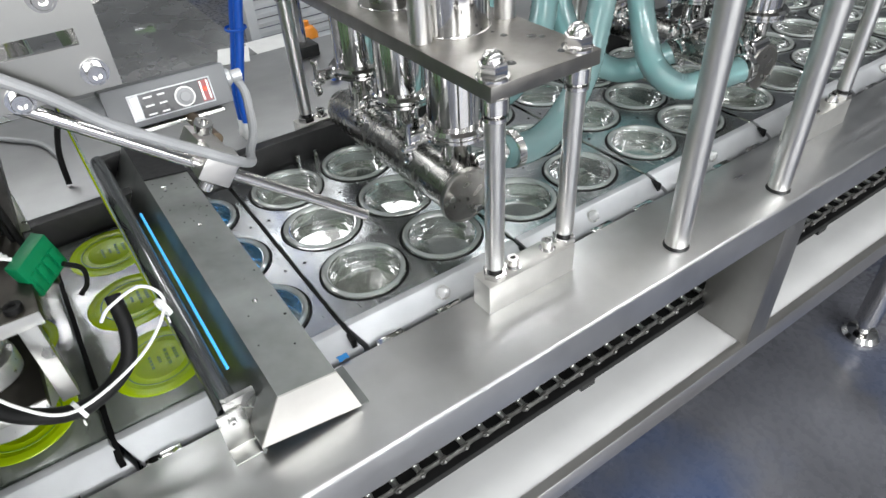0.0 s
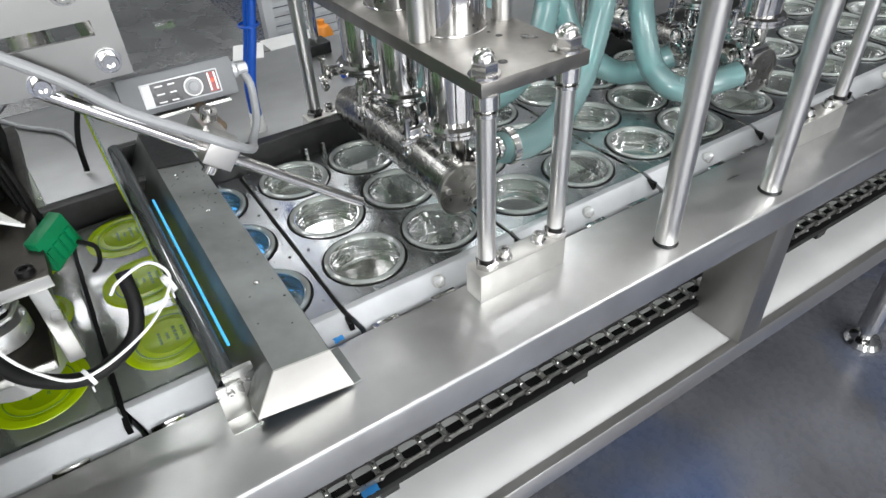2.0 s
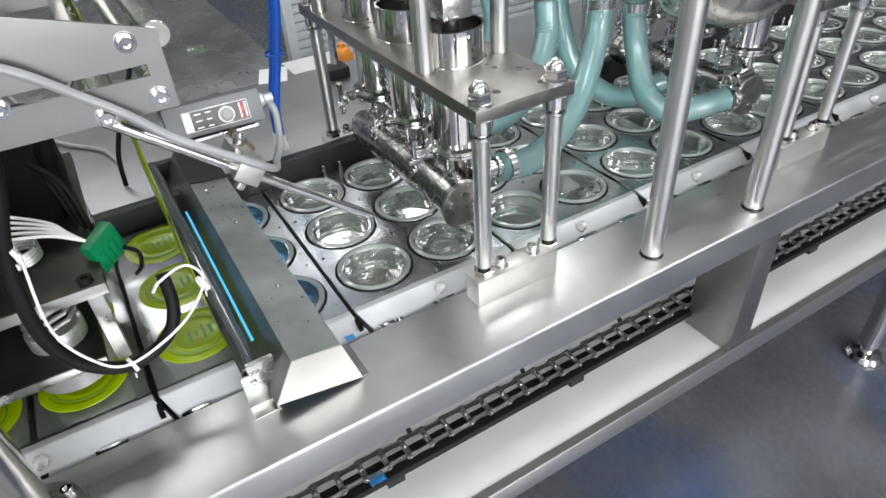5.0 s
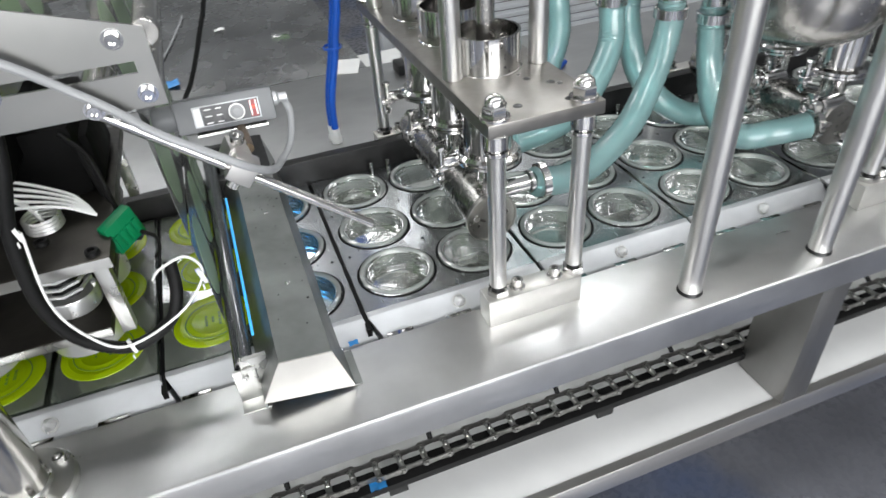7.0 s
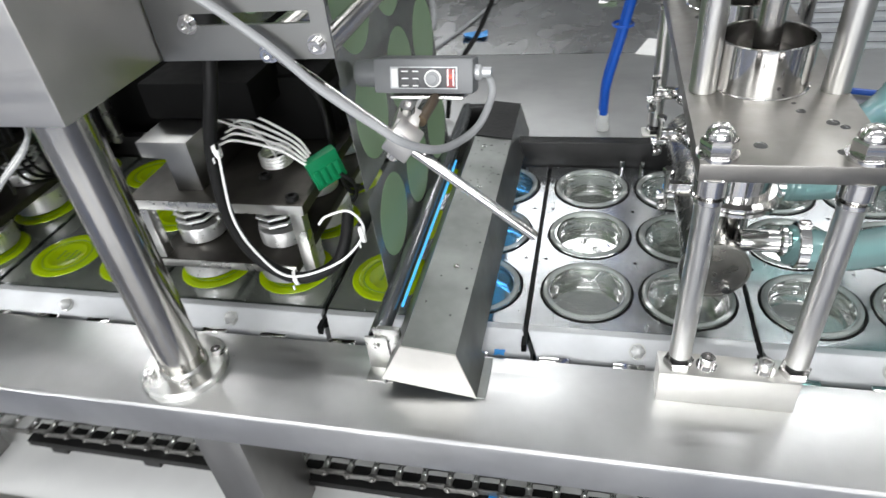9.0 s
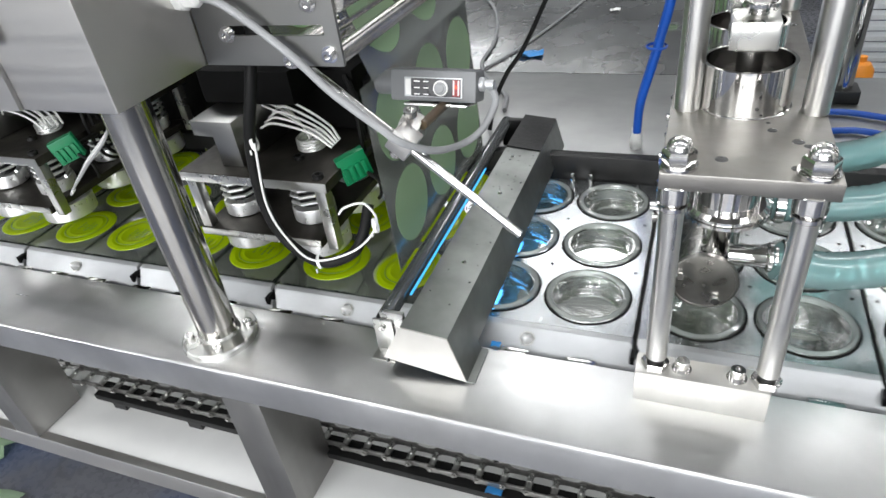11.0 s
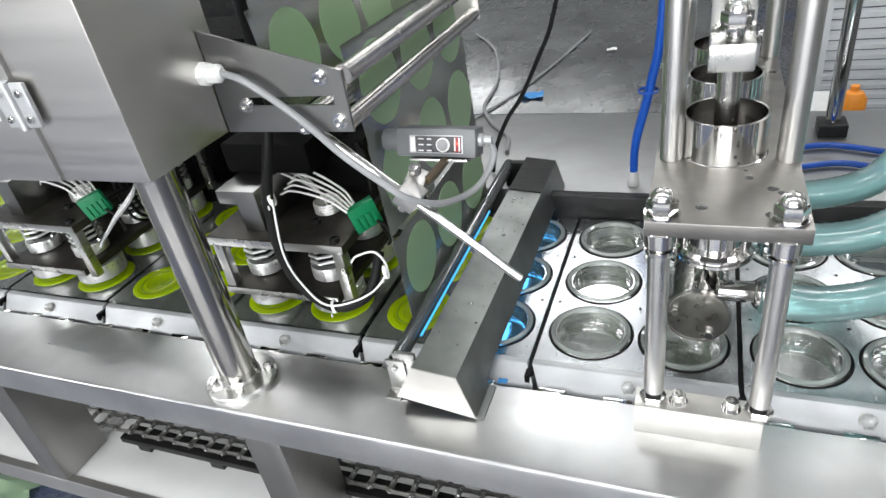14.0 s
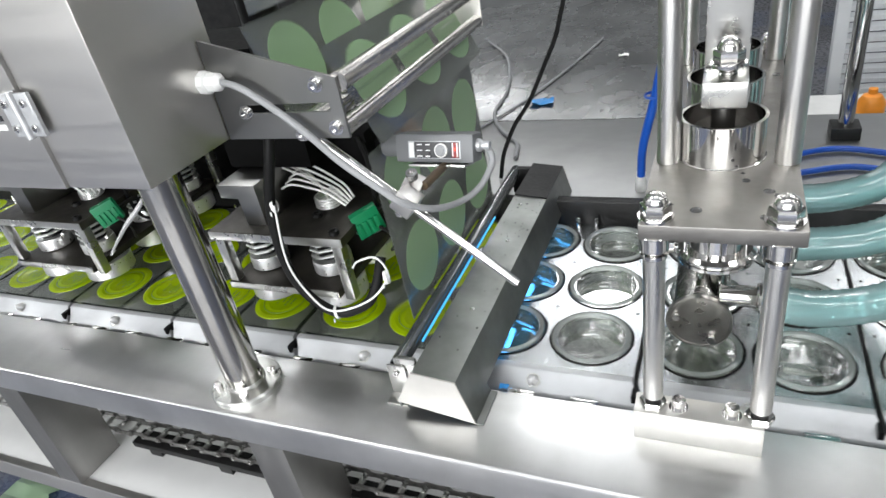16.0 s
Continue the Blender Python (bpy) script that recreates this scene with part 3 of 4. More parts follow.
def build_filler(x, label, side=1):
    """Blocks, posts, top plate, cylinders, manifold and nozzles, three lanes deep."""
    f = thing("filling_unit", label, "filling unit", (x + 0.006, 0, 0), group="filling units")
    for y in (0.016, 0.535):
        part("base_block", box(B(), -0.075, 0.060, y - 0.016, y + 0.016, TOP if y < 0.3 else 0.86, 0.893, 0.0015), BLOCKM, f, "machined steel base block")
        for dx in (-0.055, 0.055):
            post = part("post", rod(B(), (dx, y, 0.907), (dx, y, 1.100), 0.0110), SATIN, f)
            part("collar", lathe(B(), [(0, 0), (0.0125, 0), (0.0135, 0.001), (0.0135, 0.005), (0.0095, 0.0058), (0.0095, 0.009), (0.0128, 0.010), (0.0128, 0.0135), (0, 0.0135)], pose(dx, y, 1.096), 24), POLISH, post)
            part("neck", rod(B(), (dx, y, 0.899), (dx, y, 0.908), 0.0088), DARKST, post)
            part("foot_nut", hexagon(B(), (dx, y, 0.8925), 0.015, 0.009), POLISH, post)
            part("stud", rod(B(), (dx, y, 1.105), (dx, y, 1.122), 0.0145), POLISH, f)
            part("cap_nut", cap_nut(B(), (dx + 0.001, y + 0.004, 1.1375), 0.0148), POLISH, f, "domed steel cap nut")
            bm = B()
            lathe(bm, [(0, 0), (0.0105, 0), (0.0105, 0.0016), (0, 0.0016)], pose(dx * 0.50, y, 0.8925), 18)
            socket_screw(bm, (dx * 0.50, y, 0.894), 0.0075, 0.012)
            part("socket_screw", bm, POLISH, f)
    part("top_plate", box(B(), -0.069, 0.075, 0.004, 0.562, 1.1205, 1.1375, 0.0018), MILLED, f, "thick milled steel top plate with drops on it")
    for k in range(14):
        r = random.uniform(0.0015, 0.0065)
        part("water_drop", lathe(B(), [(r, 0), (r * 0.8, r * 0.18), (r * 0.4, r * 0.28), (0, r * 0.3)], pose(random.uniform(-0.06, 0.065), random.uniform(0.02, 0.12) if k < 9 else random.uniform(0.2, 0.5), 1.1376), 14), DROPM, f)
    for y in LANES:
        yy = y - 0.006
        part("cylinder", pipe(B(), (0, yy, 1.1375), (0, yy, 1.184), 0.0440, 0.0405, 48), POLISH, f, "open polished filling cylinder")
        part("cylinder_ring", lathe(B(), [(0.0440, 0), (0.0455, 0), (0.0455, 0.0012), (0.0440, 0.002)], pose(0, yy, 1.1373), 36), POLISH, f)
        part("barrel", rod(B(), (0, yy, 1.014), (0, yy, 1.121), 0.0345, 40), POLISH, f, "polished lower barrel")
        part("clamp_ring", lathe(B(), [(0.027, -0.009), (0.041, -0.009), (0.0455, -0.006), (0.0455, -0.0022), (0.0432, -0.0015), (0.0432, 0.0005), (0.0455, 0.0012), (0.0455, 0.004), (0.041, 0.008), (0.0340, 0.008)], pose(0, yy, 1.013), 40), POLISH, f, "steel clamp ring")
        bm = B()
        box(bm, -0.074, -0.045, yy - 0.005, yy + 0.005, 1.006, 1.022, 0.002)
        rod(bm, (-0.072, yy - 0.004, 0.988), (-0.072, yy - 0.004, 1.040), 0.0035, 10)
        lathe(bm, [(0, 0), (0.007, 0.002), (0.007, 0.007), (0.004, 0.012), (0, 0.012)], pose(-0.080, yy - 0.004, 0.994, 0, 90, 0), 12)
        box(bm, -0.082, -0.062, yy - 0.009, yy + 0.001, 1.004, 1.012, 0.002)
        hexagon(bm, (-0.072, yy - 0.004, 1.036), 0.006, 0.006)
        part("clamp_screw", bm, POLISH, f, "wing screw of the clamp")
        part("neck", lathe(B(), [(0.027, 0.0), (0.024, -0.006), (0.020, -0.014), (0.020, -0.052)], pose(0, yy, 1.006), 24), POLISH, f)
        part("nozzle", lathe(B(), [(0, 0), (0.0075, 0), (0.0075, 0.055), (0.0055, 0.057), (0.0055, 0.06), (0, 0.06)], pose(0, y, 0.878), 18), POLISH, f)
        bm = B()
        rod(bm, (side * 0.008, yy - 0.026, 0.966), (side * 0.060, yy - 0.026, 0.966), 0.013, 20)
        lathe(bm, [(0.0155, 0), (0.0175, 0.002), (0.0175, 0.010), (0.0155, 0.012)], pose(side * 0.064, yy - 0.026, 0.966, 0, side * 90, 0), 24)
        lathe(bm, [(0.0145, 0), (0.017, 0.002), (0.017, 0.006), (0.0145, 0.008)], pose(side * 0.048, yy - 0.026, 0.966, 0, side * 90, 0), 24)
        box(bm, side * 0.0705 - 0.0055, side * 0.0705 + 0.0055, yy - 0.032, yy - 0.020, 0.980, 0.992, 0.001)
        part("hose_clip", bm, POLISH, f, "steel hose spigot with a worm clip")
    part("manifold", lathe(B(), [(0, 0.0), (0.030, 0.0), (0.033, 0.01), (0.033, 0.32), (0.030, 0.332), (0, 0.332)], pose(-0.013, 0.134, 0.931, -90, 0, 0), 40), GRIME, f, "steel manifold pipe under the cylinders")
    part("end_cap", lathe(B(), [(0, 0.008), (0.0345, 0.008), (0.0352, 0.0092), (0.0375, 0.0092), (0.0385, 0.008), (0.0385, 0.002), (0.037, 0), (0, 0.0)], pose(-0.013, 0.134, 0.930, 90, 0, 0), 44), CAPM, f, "round steel end cap")
    part("cap_bolt", hexagon(B(), (0.002, 0.125, 0.908), 0.006, 0.006, pose(0, 0, 0, 90)), POLISH, f)
    part("cap_bolt", hexagon(B(), (-0.039, 0.125, 0.938), 0.005, 0.005, pose(0, 0, 0, 90)), POLISH, f)
    for y in (0.147, 0.50):
        for dx in (-0.053, 0.064):
            part("upper_post", rod(B(), (dx, y, 1.137), (dx, y, 1.95), 0.0125), SATIN, f)
    return f


def build_piston(x, y):
    p = thing("piston_rod", "steel piston rod with clamp block and domed nut", "piston rod", (x + 0.006, y, 1.20), group="piston rods of the fillers")
    bm = B()
    rod(bm, (0, 0, -0.17), (0, 0, 0.0), 0.012)
    lathe(bm, [(0, -0.175), (0.0335, -0.175), (0.0335, -0.165), (0, -0.165)], None, 32)
    part("plunger", bm, PLATE, p, "steel plunger and rod")
    part("clamp_block", box(B(), -0.022, 0.022, -0.020, 0.030, 0.0, 0.028, 0.0025), SHEET, p, "bright clamp block")
    bm = B()
    for i in range(6):
        lathe(bm, [(0.008, 0), (0.0095, 0.0015), (0.008, 0.003)], pose(0.002, 0.006, 0.028 + 0.003 * i), 18)
    rod(bm, (0.002, 0.006, 0.026), (0.002, 0.006, 0.052), 0.0082)
    part("thread", bm, POLISH, p)
    part("cap_nut", cap_nut(B(), (0.002, 0.006, 0.038), 0.0155), POLISH, p)
    part("link_bar", box(B(), -0.022, 0.022, 0.032, 0.040, 0.004, 0.42, 0.001), SHEET, p, "flat steel link bar")
    return p


F1, F2 = 0.489, 1.118
build_filler(F1, "stainless filling unit with cylinders, clamps and manifold")
build_filler(F2, "second stainless filling unit standing further along the trays", -1)
pistons = []
for fx in (F1, F2):
    for ly in LANES:
        pistons.append((build_piston(fx, ly - 0.006), fx + 0.006, ly - 0.006))

hopper = thing("product_hopper", "round polished steel product hopper above the hoses", "hopper", (1.0, 0.15, 1.085))
hopper.scale = (0.78, 0.78, 0.78)
part("bowl", lathe(B(), [(0, 0.0), (0.05, 0.003), (0.09, 0.014), (0.12, 0.036), (0.138, 0.07), (0.142, 0.11), (0.142, 0.6), (0.139, 0.6), (0.137, 0.11), (0.118, 0.042), (0, 0.008)], None, 56), PLATE, hopper, "brushed round bowl")
part("seam", lathe(B(), [(0.142, 0.118), (0.1445, 0.12), (0.142, 0.122)], None, 56), POLISH, hopper)
for ax_ in (0.699 - 1.0, 0.921 - 1.0):
    part("arm", rod(B(), (ax_ / 0.78, -0.25, 0.34), (ax_ * 0.5, -0.11, 0.34), 0.008), POLISH, hopper)

for x, y in ((0.699, -0.046), (0.921, -0.05)):
    sp = thing("support_post", "tall round polished steel support post on the rail", "post", (x, y, TOP), group="support posts")
    part("tube", rod(B(), (0, 0, 0.001), (0, 0, 1.1), 0.0155, 28), SATIN, sp)
    part("weld_ring", lathe(B(), [(0.0155, 0.0045), (0.0165, 0.003), (0.0175, 0.0), (0.0, 0.0)], None, 28), DARKST, sp)

# ---- guard with the ultraviolet tube ----
guard = thing("lamp_guard", "folded sheet steel lamp guard spanning the trays", "guard", (0.18, 0.0, TOP))
SECTION = [(-0.055, 0.010), (-0.055, 0.023), (-0.027, 0.075), (0.032, 0.0685), (0.0470, 0.015)]
inside = [(0.0447, 0.015), (0.0302, 0.0668), (-0.0258, 0.0732), (-0.0528, 0.023), (-0.0528, 0.010)]
part("trough", prism(B(), SECTION + inside, -0.0235, 0.585), GUARDM, guard, "folded steel trough with water spots")
part("end_plate", prism(B(), [(-0.056, 0.0215), (-0.0275, 0.0758), (0.0325, 0.0692), (0.0505, 0.0040)], -0.0262, -0.0240), ENDM, guard, "end plate coloured brighter, as if lit from the front")
part("end_plate", prism(B(), SECTION, 0.5852, 0.5872), SHEET, guard)
# dark strip on the last 13 cm of the top
part("end_strip", prism(B(), [(-0.0268, 0.0752), (-0.0262, 0.0772), (0.0330, 0.0707), (0.0324, 0.0687)], 0.452, 0.584), DARKST, guard, "dark strip at the far end")
part("foot", prism(B(), [(0.0470, 0.0150), (0.0447, 0.0150), (0.0482, 0.0006), (0.0600, 0.0006), (0.0600, 0.0028), (0.0505, 0.0028)], -0.0235, 0.036), GUARDM, guard)


def guard_top(x):
    return 0.0752 - 0.1102 * (x + 0.027)


for x, y in ((0.006, 0.118), (0.004, 0.30), (-0.008, 0.42)):
    part("rivet", lathe(B(), [(0.0034, 0), (0.0034, 0.001), (0.0022, 0.0018), (0, 0.0022)], pose(x, y, guard_top(x)), 10), POLISH, guard)
bm = B()
box(bm, -0.082, -0.055, 0.006, 0.009, 0.0005, 0.052, 0.0006)
box(bm, -0.082, -0.050, -0.014, 0.009, 0.0005, 0.0025, 0.0004)
part("bracket", bm, SHEET, guard, "bent steel bracket")
part("bracket_screw", socket_screw(B(), (-0.069, 0.006, 0.040), 0.004, 0.004, pose(0, 0, 0, 90)), POLISH, guard)
for k in range(34):
    sx, sy, sr = random.uniform(-0.020, 0.028), random.uniform(0.02, 0.44) if k % 3 == 0 else random.uniform(0.30, 0.44), random.choice((0.0006, 0.0008, 0.0010, 0.0012, 0.0018))
    part("water_spot", lathe(B(), [(sr, 0), (sr * 0.7, 0.0005), (0, 0.0007)], pose(sx, sy, guard_top(sx)), 9), DROPM, guard)
lamp = thing("ultraviolet_lamp", "quartz lamp tube glowing blue beside the guard", "lamp", (0.126, 0.0, 0.895))
part("sleeve", pipe(B(), (-0.0135, 0.012, 0.004), (-0.0135, 0.60, 0.008), 0.0115, 0.010, 20), QUARTZ, lamp, "grey quartz sleeve")
part("tube", rod(B(), (0.0035, 0.06, 0.0080), (0.0035, 0.40, 0.0125), 0.0017, 14), UV, lamp, "glowing blue tube")
part("tube", rod(B(), (0.062, 0.12, -0.008), (0.062, 0.56, -0.008), 0.003, 14), UVIN, lamp, "glowing blue tube")
part("holder", box(B(), -0.020, 0.075, 0.585, 0.60, -0.036, 0.018, 0.002), DARKST, lamp)
part("holder", box(B(), -0.018, 0.014, 0.0095, 0.016, -0.0445, 0.018, 0.001), SHEET, lamp)

# ---- sealing heads ----


def build_head(x):
    h = thing("heat_sealer", "heat sealer with springs between two steel plates", "sealer", (x, 0, 0), group="heat sealers")
    xs = (-0.0625, 0.0625)
    part("upper_plate", box(B(), -0.105, 0.138, 0.105, 0.475, 0.997, 1.012, 0.0012), SEALM, h, "stained upper steel plate")
    part("lower_plate", box(B(), -0.105, 0.105, 0.108, 0.472, 0.902, 0.915, 0.0012), SEALM, h, "lower steel plate")
    part("front_edge", box(B(), -0.1045, 0.1375, 0.1036, 0.1049, 0.9980, 1.0110, 0.0003), SHEET, h, "bright milled front edge")
    part("front_edge", box(B(), -0.1045, 0.1045, 0.1066, 0.1079, 0.9030, 0.9140, 0.0003), SHEET, h, "bright milled front edge")
    for px in (-0.095, 0.122):
        for py in (0.118, 0.46):
            part("spacer", box(B(), px - 0.008, px + 0.008, py - 0.008, py + 0.008, 0.9145 if px < 0 else 0.900, 0.9975, 0.001), SHEET, h)
    for sx in xs:
        for y in LANES:
            bm = B()
            n = 5
            pts = [(sx + 0.0285 * math.cos(a), y + 0.0285 * math.sin(a), 0.941 + 0.055 * k / (n * 8)) for k, a in ((k, k * math.pi / 4) for k in range(n * 8 + 1))]
            sweep(bm, pts, 0.0028, 6, 1)
            part("spring", bm, TURNED, h, "coiled steel spring")
            part("spring_seat", lathe(B(), [(0, 0.915), (0.024, 0.915), (0.030, 0.916), (0.0320, 0.918), (0.0320, 0.936), (0.0310, 0.939), (0, 0.939)], pose(sx, y, 0), 28), TURNED, h)
            part("spring_core", rod(B(), (sx, y, 0.939), (sx, y, 0.998), 0.019, 20), DARKST, h)
            part("heat_disc", lathe(B(), [(0, 0.865), (0.043, 0.865), (0.045, 0.867), (0.045, 0.896), (0.041, 0.900), (0.030, 0.9025), (0, 0.9025)], pose(sx, y, 0), 36), TURNED, h, "bright aluminium heating disc")
    bm = B()
    along = [(-0.044, 1.0125), (-0.008, 1.0125), (-0.008, 1.080), (-0.078, 1.080), (-0.078, 1.058), (-0.044, 1.058)]
    prism(bm, along, 0.13, 0.43, 0.0008)
    part("lift_beam", bm, BRACKM, h, "angled lift beam")
    for dx, dy in ((0.0625, 0.205), ):
        bm = B()
        for i in range(4):
            lathe(bm, [(0.020, 0), (0.0225, 0.0022), (0.020, 0.0044), (0.0185, 0.0022), (0.020, 0)], pose(dx, dy, 1.0122 + 0.0046 * i, 3, 0, 0), 24)
        part("guide_spring", bm, TURNED, h, "coil of the guide spring")
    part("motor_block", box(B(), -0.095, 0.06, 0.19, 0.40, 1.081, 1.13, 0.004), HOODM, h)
    # black mass of three overlapping boxes
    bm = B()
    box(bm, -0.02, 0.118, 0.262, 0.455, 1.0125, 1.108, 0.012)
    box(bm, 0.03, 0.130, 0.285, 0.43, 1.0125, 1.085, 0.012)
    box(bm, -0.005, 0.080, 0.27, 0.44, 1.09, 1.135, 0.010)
    part("black_block", bm, HOODM, h, "black block on the upper sealer plate")
    for k in range(3):
        bm = B()
        sweep(bm, [(0.085 + 0.010 * k, 0.300 - 0.02 * k, 1.10), (0.112 + 0.010 * k, 0.270 - 0.02 * k, 1.075), (0.124 + 0.008 * k, 0.255 - 0.02 * k, 1.02), (0.128 + 0.010 * k, 0.262 - 0.02 * k, 0.96), (0.124 + 0.010 * k, 0.29, 0.925)], 0.0032, 8, 6)
        part("black_lead", bm, RUBBER, h, "thin black cable")
    part("lift_rod", rod(B(), (-0.03, 0.29, 1.12), (-0.03, 0.29, 1.5), 0.03, 24), DARKST, h)
    for sx, y in ((0.0625, 0.166), (-0.02, 0.16), (0.12, 0.118)):
        part("plate_screw", socket_screw(B(), (sx, y, 1.012), 0.008, 0.006), DARKST, h)
    for k in range(5):
        bm = B()
        y = 0.19 + 0.012 * k
        sweep(bm, [(0.0625, 0.205, 1.0), (0.058, 0.205, 1.035), (0.05 - 0.012 * k, y, 1.062 + 0.002 * k), (-0.02, y + 0.02, 1.075)], 0.0018, 8, 6)
        part("heater_wire", bm, WHITEP, h, "white heater wire")
    for k in range(5):
        bm = B()
        y = 0.150 + 0.012 * k
        sweep(bm, [(0.0, y + 0.03, 1.050 + 0.003 * k), (0.04, y + 0.01, 1.068 + 0.003 * k), (0.10, y, 1.062 - 0.002 * k), (0.135 - 0.004 * k, y - 0.006, 1.045 - 0.003 * k)], 0.0018, 8, 6)
        part("heater_wire", bm, WHITEP, h, "white heater wire")
    return h


heads = []
for hx, late in ((-0.1295, 0.0), (-0.1295 - 2 * PITCH, 1.0)):
    heads.append((build_head(hx), hx, late))

# green terminal blocks with wire bundles, fixed beside the heads
for gx, gy, gz in ((0.018, 0.168, 1.026), (-0.512, 0.155, 1.026)):
    g = thing("terminal_block", "green plastic terminal block with screw ports", "terminal block", (gx, gy, gz), group="green terminal blocks")
    g.scale = (0.62, 0.62, 0.66)
    m = pose(0, 0, 0, 0, -14, 42)
    part("body", box(B(), -0.034, 0.034, -0.012, 0.012, -0.028, 0.034, 0.002, m), GREENP, g)
    for k in range(4):
        part("port", box(B(), -0.028 + 0.015 * k, -0.018 + 0.015 * k, -0.016, -0.011, -0.022, 0.012, 0.001, m), GREENP, g)
    part("bracket", box(B(), -0.006, 0.006, 0.012, 0.10, -0.004, 0.004), DARKST, g)
    bm = B()
    sweep(bm, [(0.03, 0, -0.01), (0.05, 0.01, -0.035), (0.045, 0.02, -0.07), (0.03, 0.03, -0.09)], 0.004, 8, 8)
    part("lead", bm, RUBBER, g)

bundle = thing("cable_bundle", "black sleeved cable loop tied with white wire", "cable", (0, 0, 0))
bm = B()
sweep(bm, [(-0.022, 0.075, 1.23), (-0.03, 0.062, 1.18), (-0.052, 0.058, 1.11), (-0.060, 0.058, 1.024), (-0.042, 0.060, 0.966), (0.001, 0.062, 0.936), (0.045, 0.072, 0.948), (0.062, 0.085, 0.975), (0.064, 0.11, 1.005)], 0.0074, 12, 8)
part("sleeve", bm, RUBBER, bundle, "black cable sleeve")
bm = B()
sweep(bm, [(-0.040, 0.052, 1.115), (-0.048, 0.049, 1.03), (-0.032, 0.051, 0.975), (0.0, 0.052, 0.946), (0.064, 0.056, 0.969), (0.100, 0.06, 1.010), (0.089, 0.06, 1.038), (0.060, 0.06, 1.030), (0.049, 0.06, 1.019)], 0.0015, 8, 8)
part("white_wire", bm, WHITEP, bundle, "thin white wire")
for p in ((0.001, 0.06, 0.938), (0.098, 0.06, 1.008), (-0.045, 0.058, 1.112)):
    bm = B()
    lathe(bm, [(0.0080, -0.002), (0.0096, -0.002), (0.0096, 0.002), (0.0080, 0.002), (0.0080, -0.002)], Matrix.Translation(p) @ pose(0, 0, 0, 0, 80, 20), 14)
    box(bm, p[0] - 0.0007, p[0] + 0.0007, p[1] - 0.012, p[1] - 0.010, p[2] - 0.010, p[2] - 0.004)
    part("cable_tie", bm, WHITEP, bundle, "white cable tie")
left_wires = thing("wire_bundle", "white and grey heater wires tied together", "cable", (-0.44, 0.09, 0.99))
for k in range(5):
    bm = B()
    sweep(bm, [(0.17 - 0.014 * k, -0.06, 0.238), (0.125 - 0.010 * k, 0.012 * k, 0.12), (0.04 - 0.003 * k, 0.003 * k, 0.045), (-0.012, 0.004, 0.004), (-0.03 + 0.004 * k, 0.006, -0.012 + 0.003 * k)], 0.0021, 8, 8)
    part("wire", bm, WHITEP if k % 2 else CABLEG, left_wires)

# ---- control housing over the sealing heads ----
BX, BY, BZ = -0.035, -0.119, 1.226
house = thing("control_housing", "sheet steel control housing with a hinged door on a flanged leg", "housing", (-0.13, -0.04, TOP))
hx, hy, hz = 0.13, 0.04, -TOP
part("cabinet", box(B(), -1.25 + hx, BX + hx, BY + 0.002 + hy, 0.036 + hy, BZ + hz, 1.95 + hz, 0.0025), BRUSHED, house, "plain steel cabinet")
door = part("door", box(B(), -0.95 + hx, -0.1545 + hx, BY - 0.003 + hy, BY + 0.003 + hy, BZ + 0.001 + hz, 1.93 + hz, 0.001), BRUSHED, house, "steel door set in the housing")
bm = B()
for s in (-1, 1):
    box(bm, -0.157 + s * 0.013 - 0.010 + hx, -0.157 + s * 0.013 + 0.010 + hx, BY - 0.0085 + hy, BY - 0.0035 + hy, 1.290 + hz, 1.336 + hz, 0.002)
rod(bm, (-0.157 + hx, BY - 0.0085 + hy, 1.288 + hz), (-0.157 + hx, BY - 0.0085 + hy, 1.338 + hz), 0.0045, 14)
part("hinge", bm, CAST, house, "cast steel hinge")
for sx in (-0.171, -0.143):
    for sz in (1.300, 1.326):
        part("hinge_screw", socket_screw(B(), (sx + hx, BY - 0.0085 + hy, sz + hz), 0.0042, 0.003, pose(0, 0, 0, 90)), POLISH, house)
for k in range(3):
    part("label_bar", box(B(), -0.222 + hx, -0.196 + hx, BY - 0.0036 + hy, BY - 0.0030 + hy, 1.296 + 0.01 * k + hz, 1.302 + 0.01 * k + hz), BLACKP if k == 1 else WHITEP, house)
part("leg", rod(B(), (-0.003, 0.016, 0.006), (-0.003, 0.016, BZ - TOP), 0.0268, 36), LEGM, house, "polished tubular leg")
part("flange", lathe(B(), [(0, 0), (0.052, 0), (0.052, 0.008), (0.050, 0.010), (0.029, 0.010), (0.029, 0.013), (0.0268, 0.016), (0, 0.016)], pose(-0.003, 0.016, 0), 48), SHEET, house, "round bolted flange")
for k in range(4):
    a = math.radians(45 + 90 * k - 10)
    part("flange_bolt", socket_screw(B(), (-0.003 + 0.040 * math.cos(a), 0.016 + 0.040 * math.sin(a), 0.010), 0.0065, 0.007), POLISH, house)
bm = B()
lathe(bm, [(0, 0), (0.013, 0), (0.013, 0.008), (0.0105, 0.010), (0.0105, 0.022), (0.006, 0.027), (0, 0.027)], pose(BX + hx, 0.003 + hy, 1.297 + hz, 0, 90, 0), 8)
part("cable_gland", bm, WHITEP, house, "white plastic cable gland")

# two added plates that block light and darken the space behind the sealers
part("hood", box(B(), -1.25 + hx, BX - 0.004 + hx, 0.40 + hy, 0.60 + hy, BZ + 0.002 + hz, BZ + 0.010 + hz, 0.001), HOODM, house, "dark plate added over the sealers to block light")
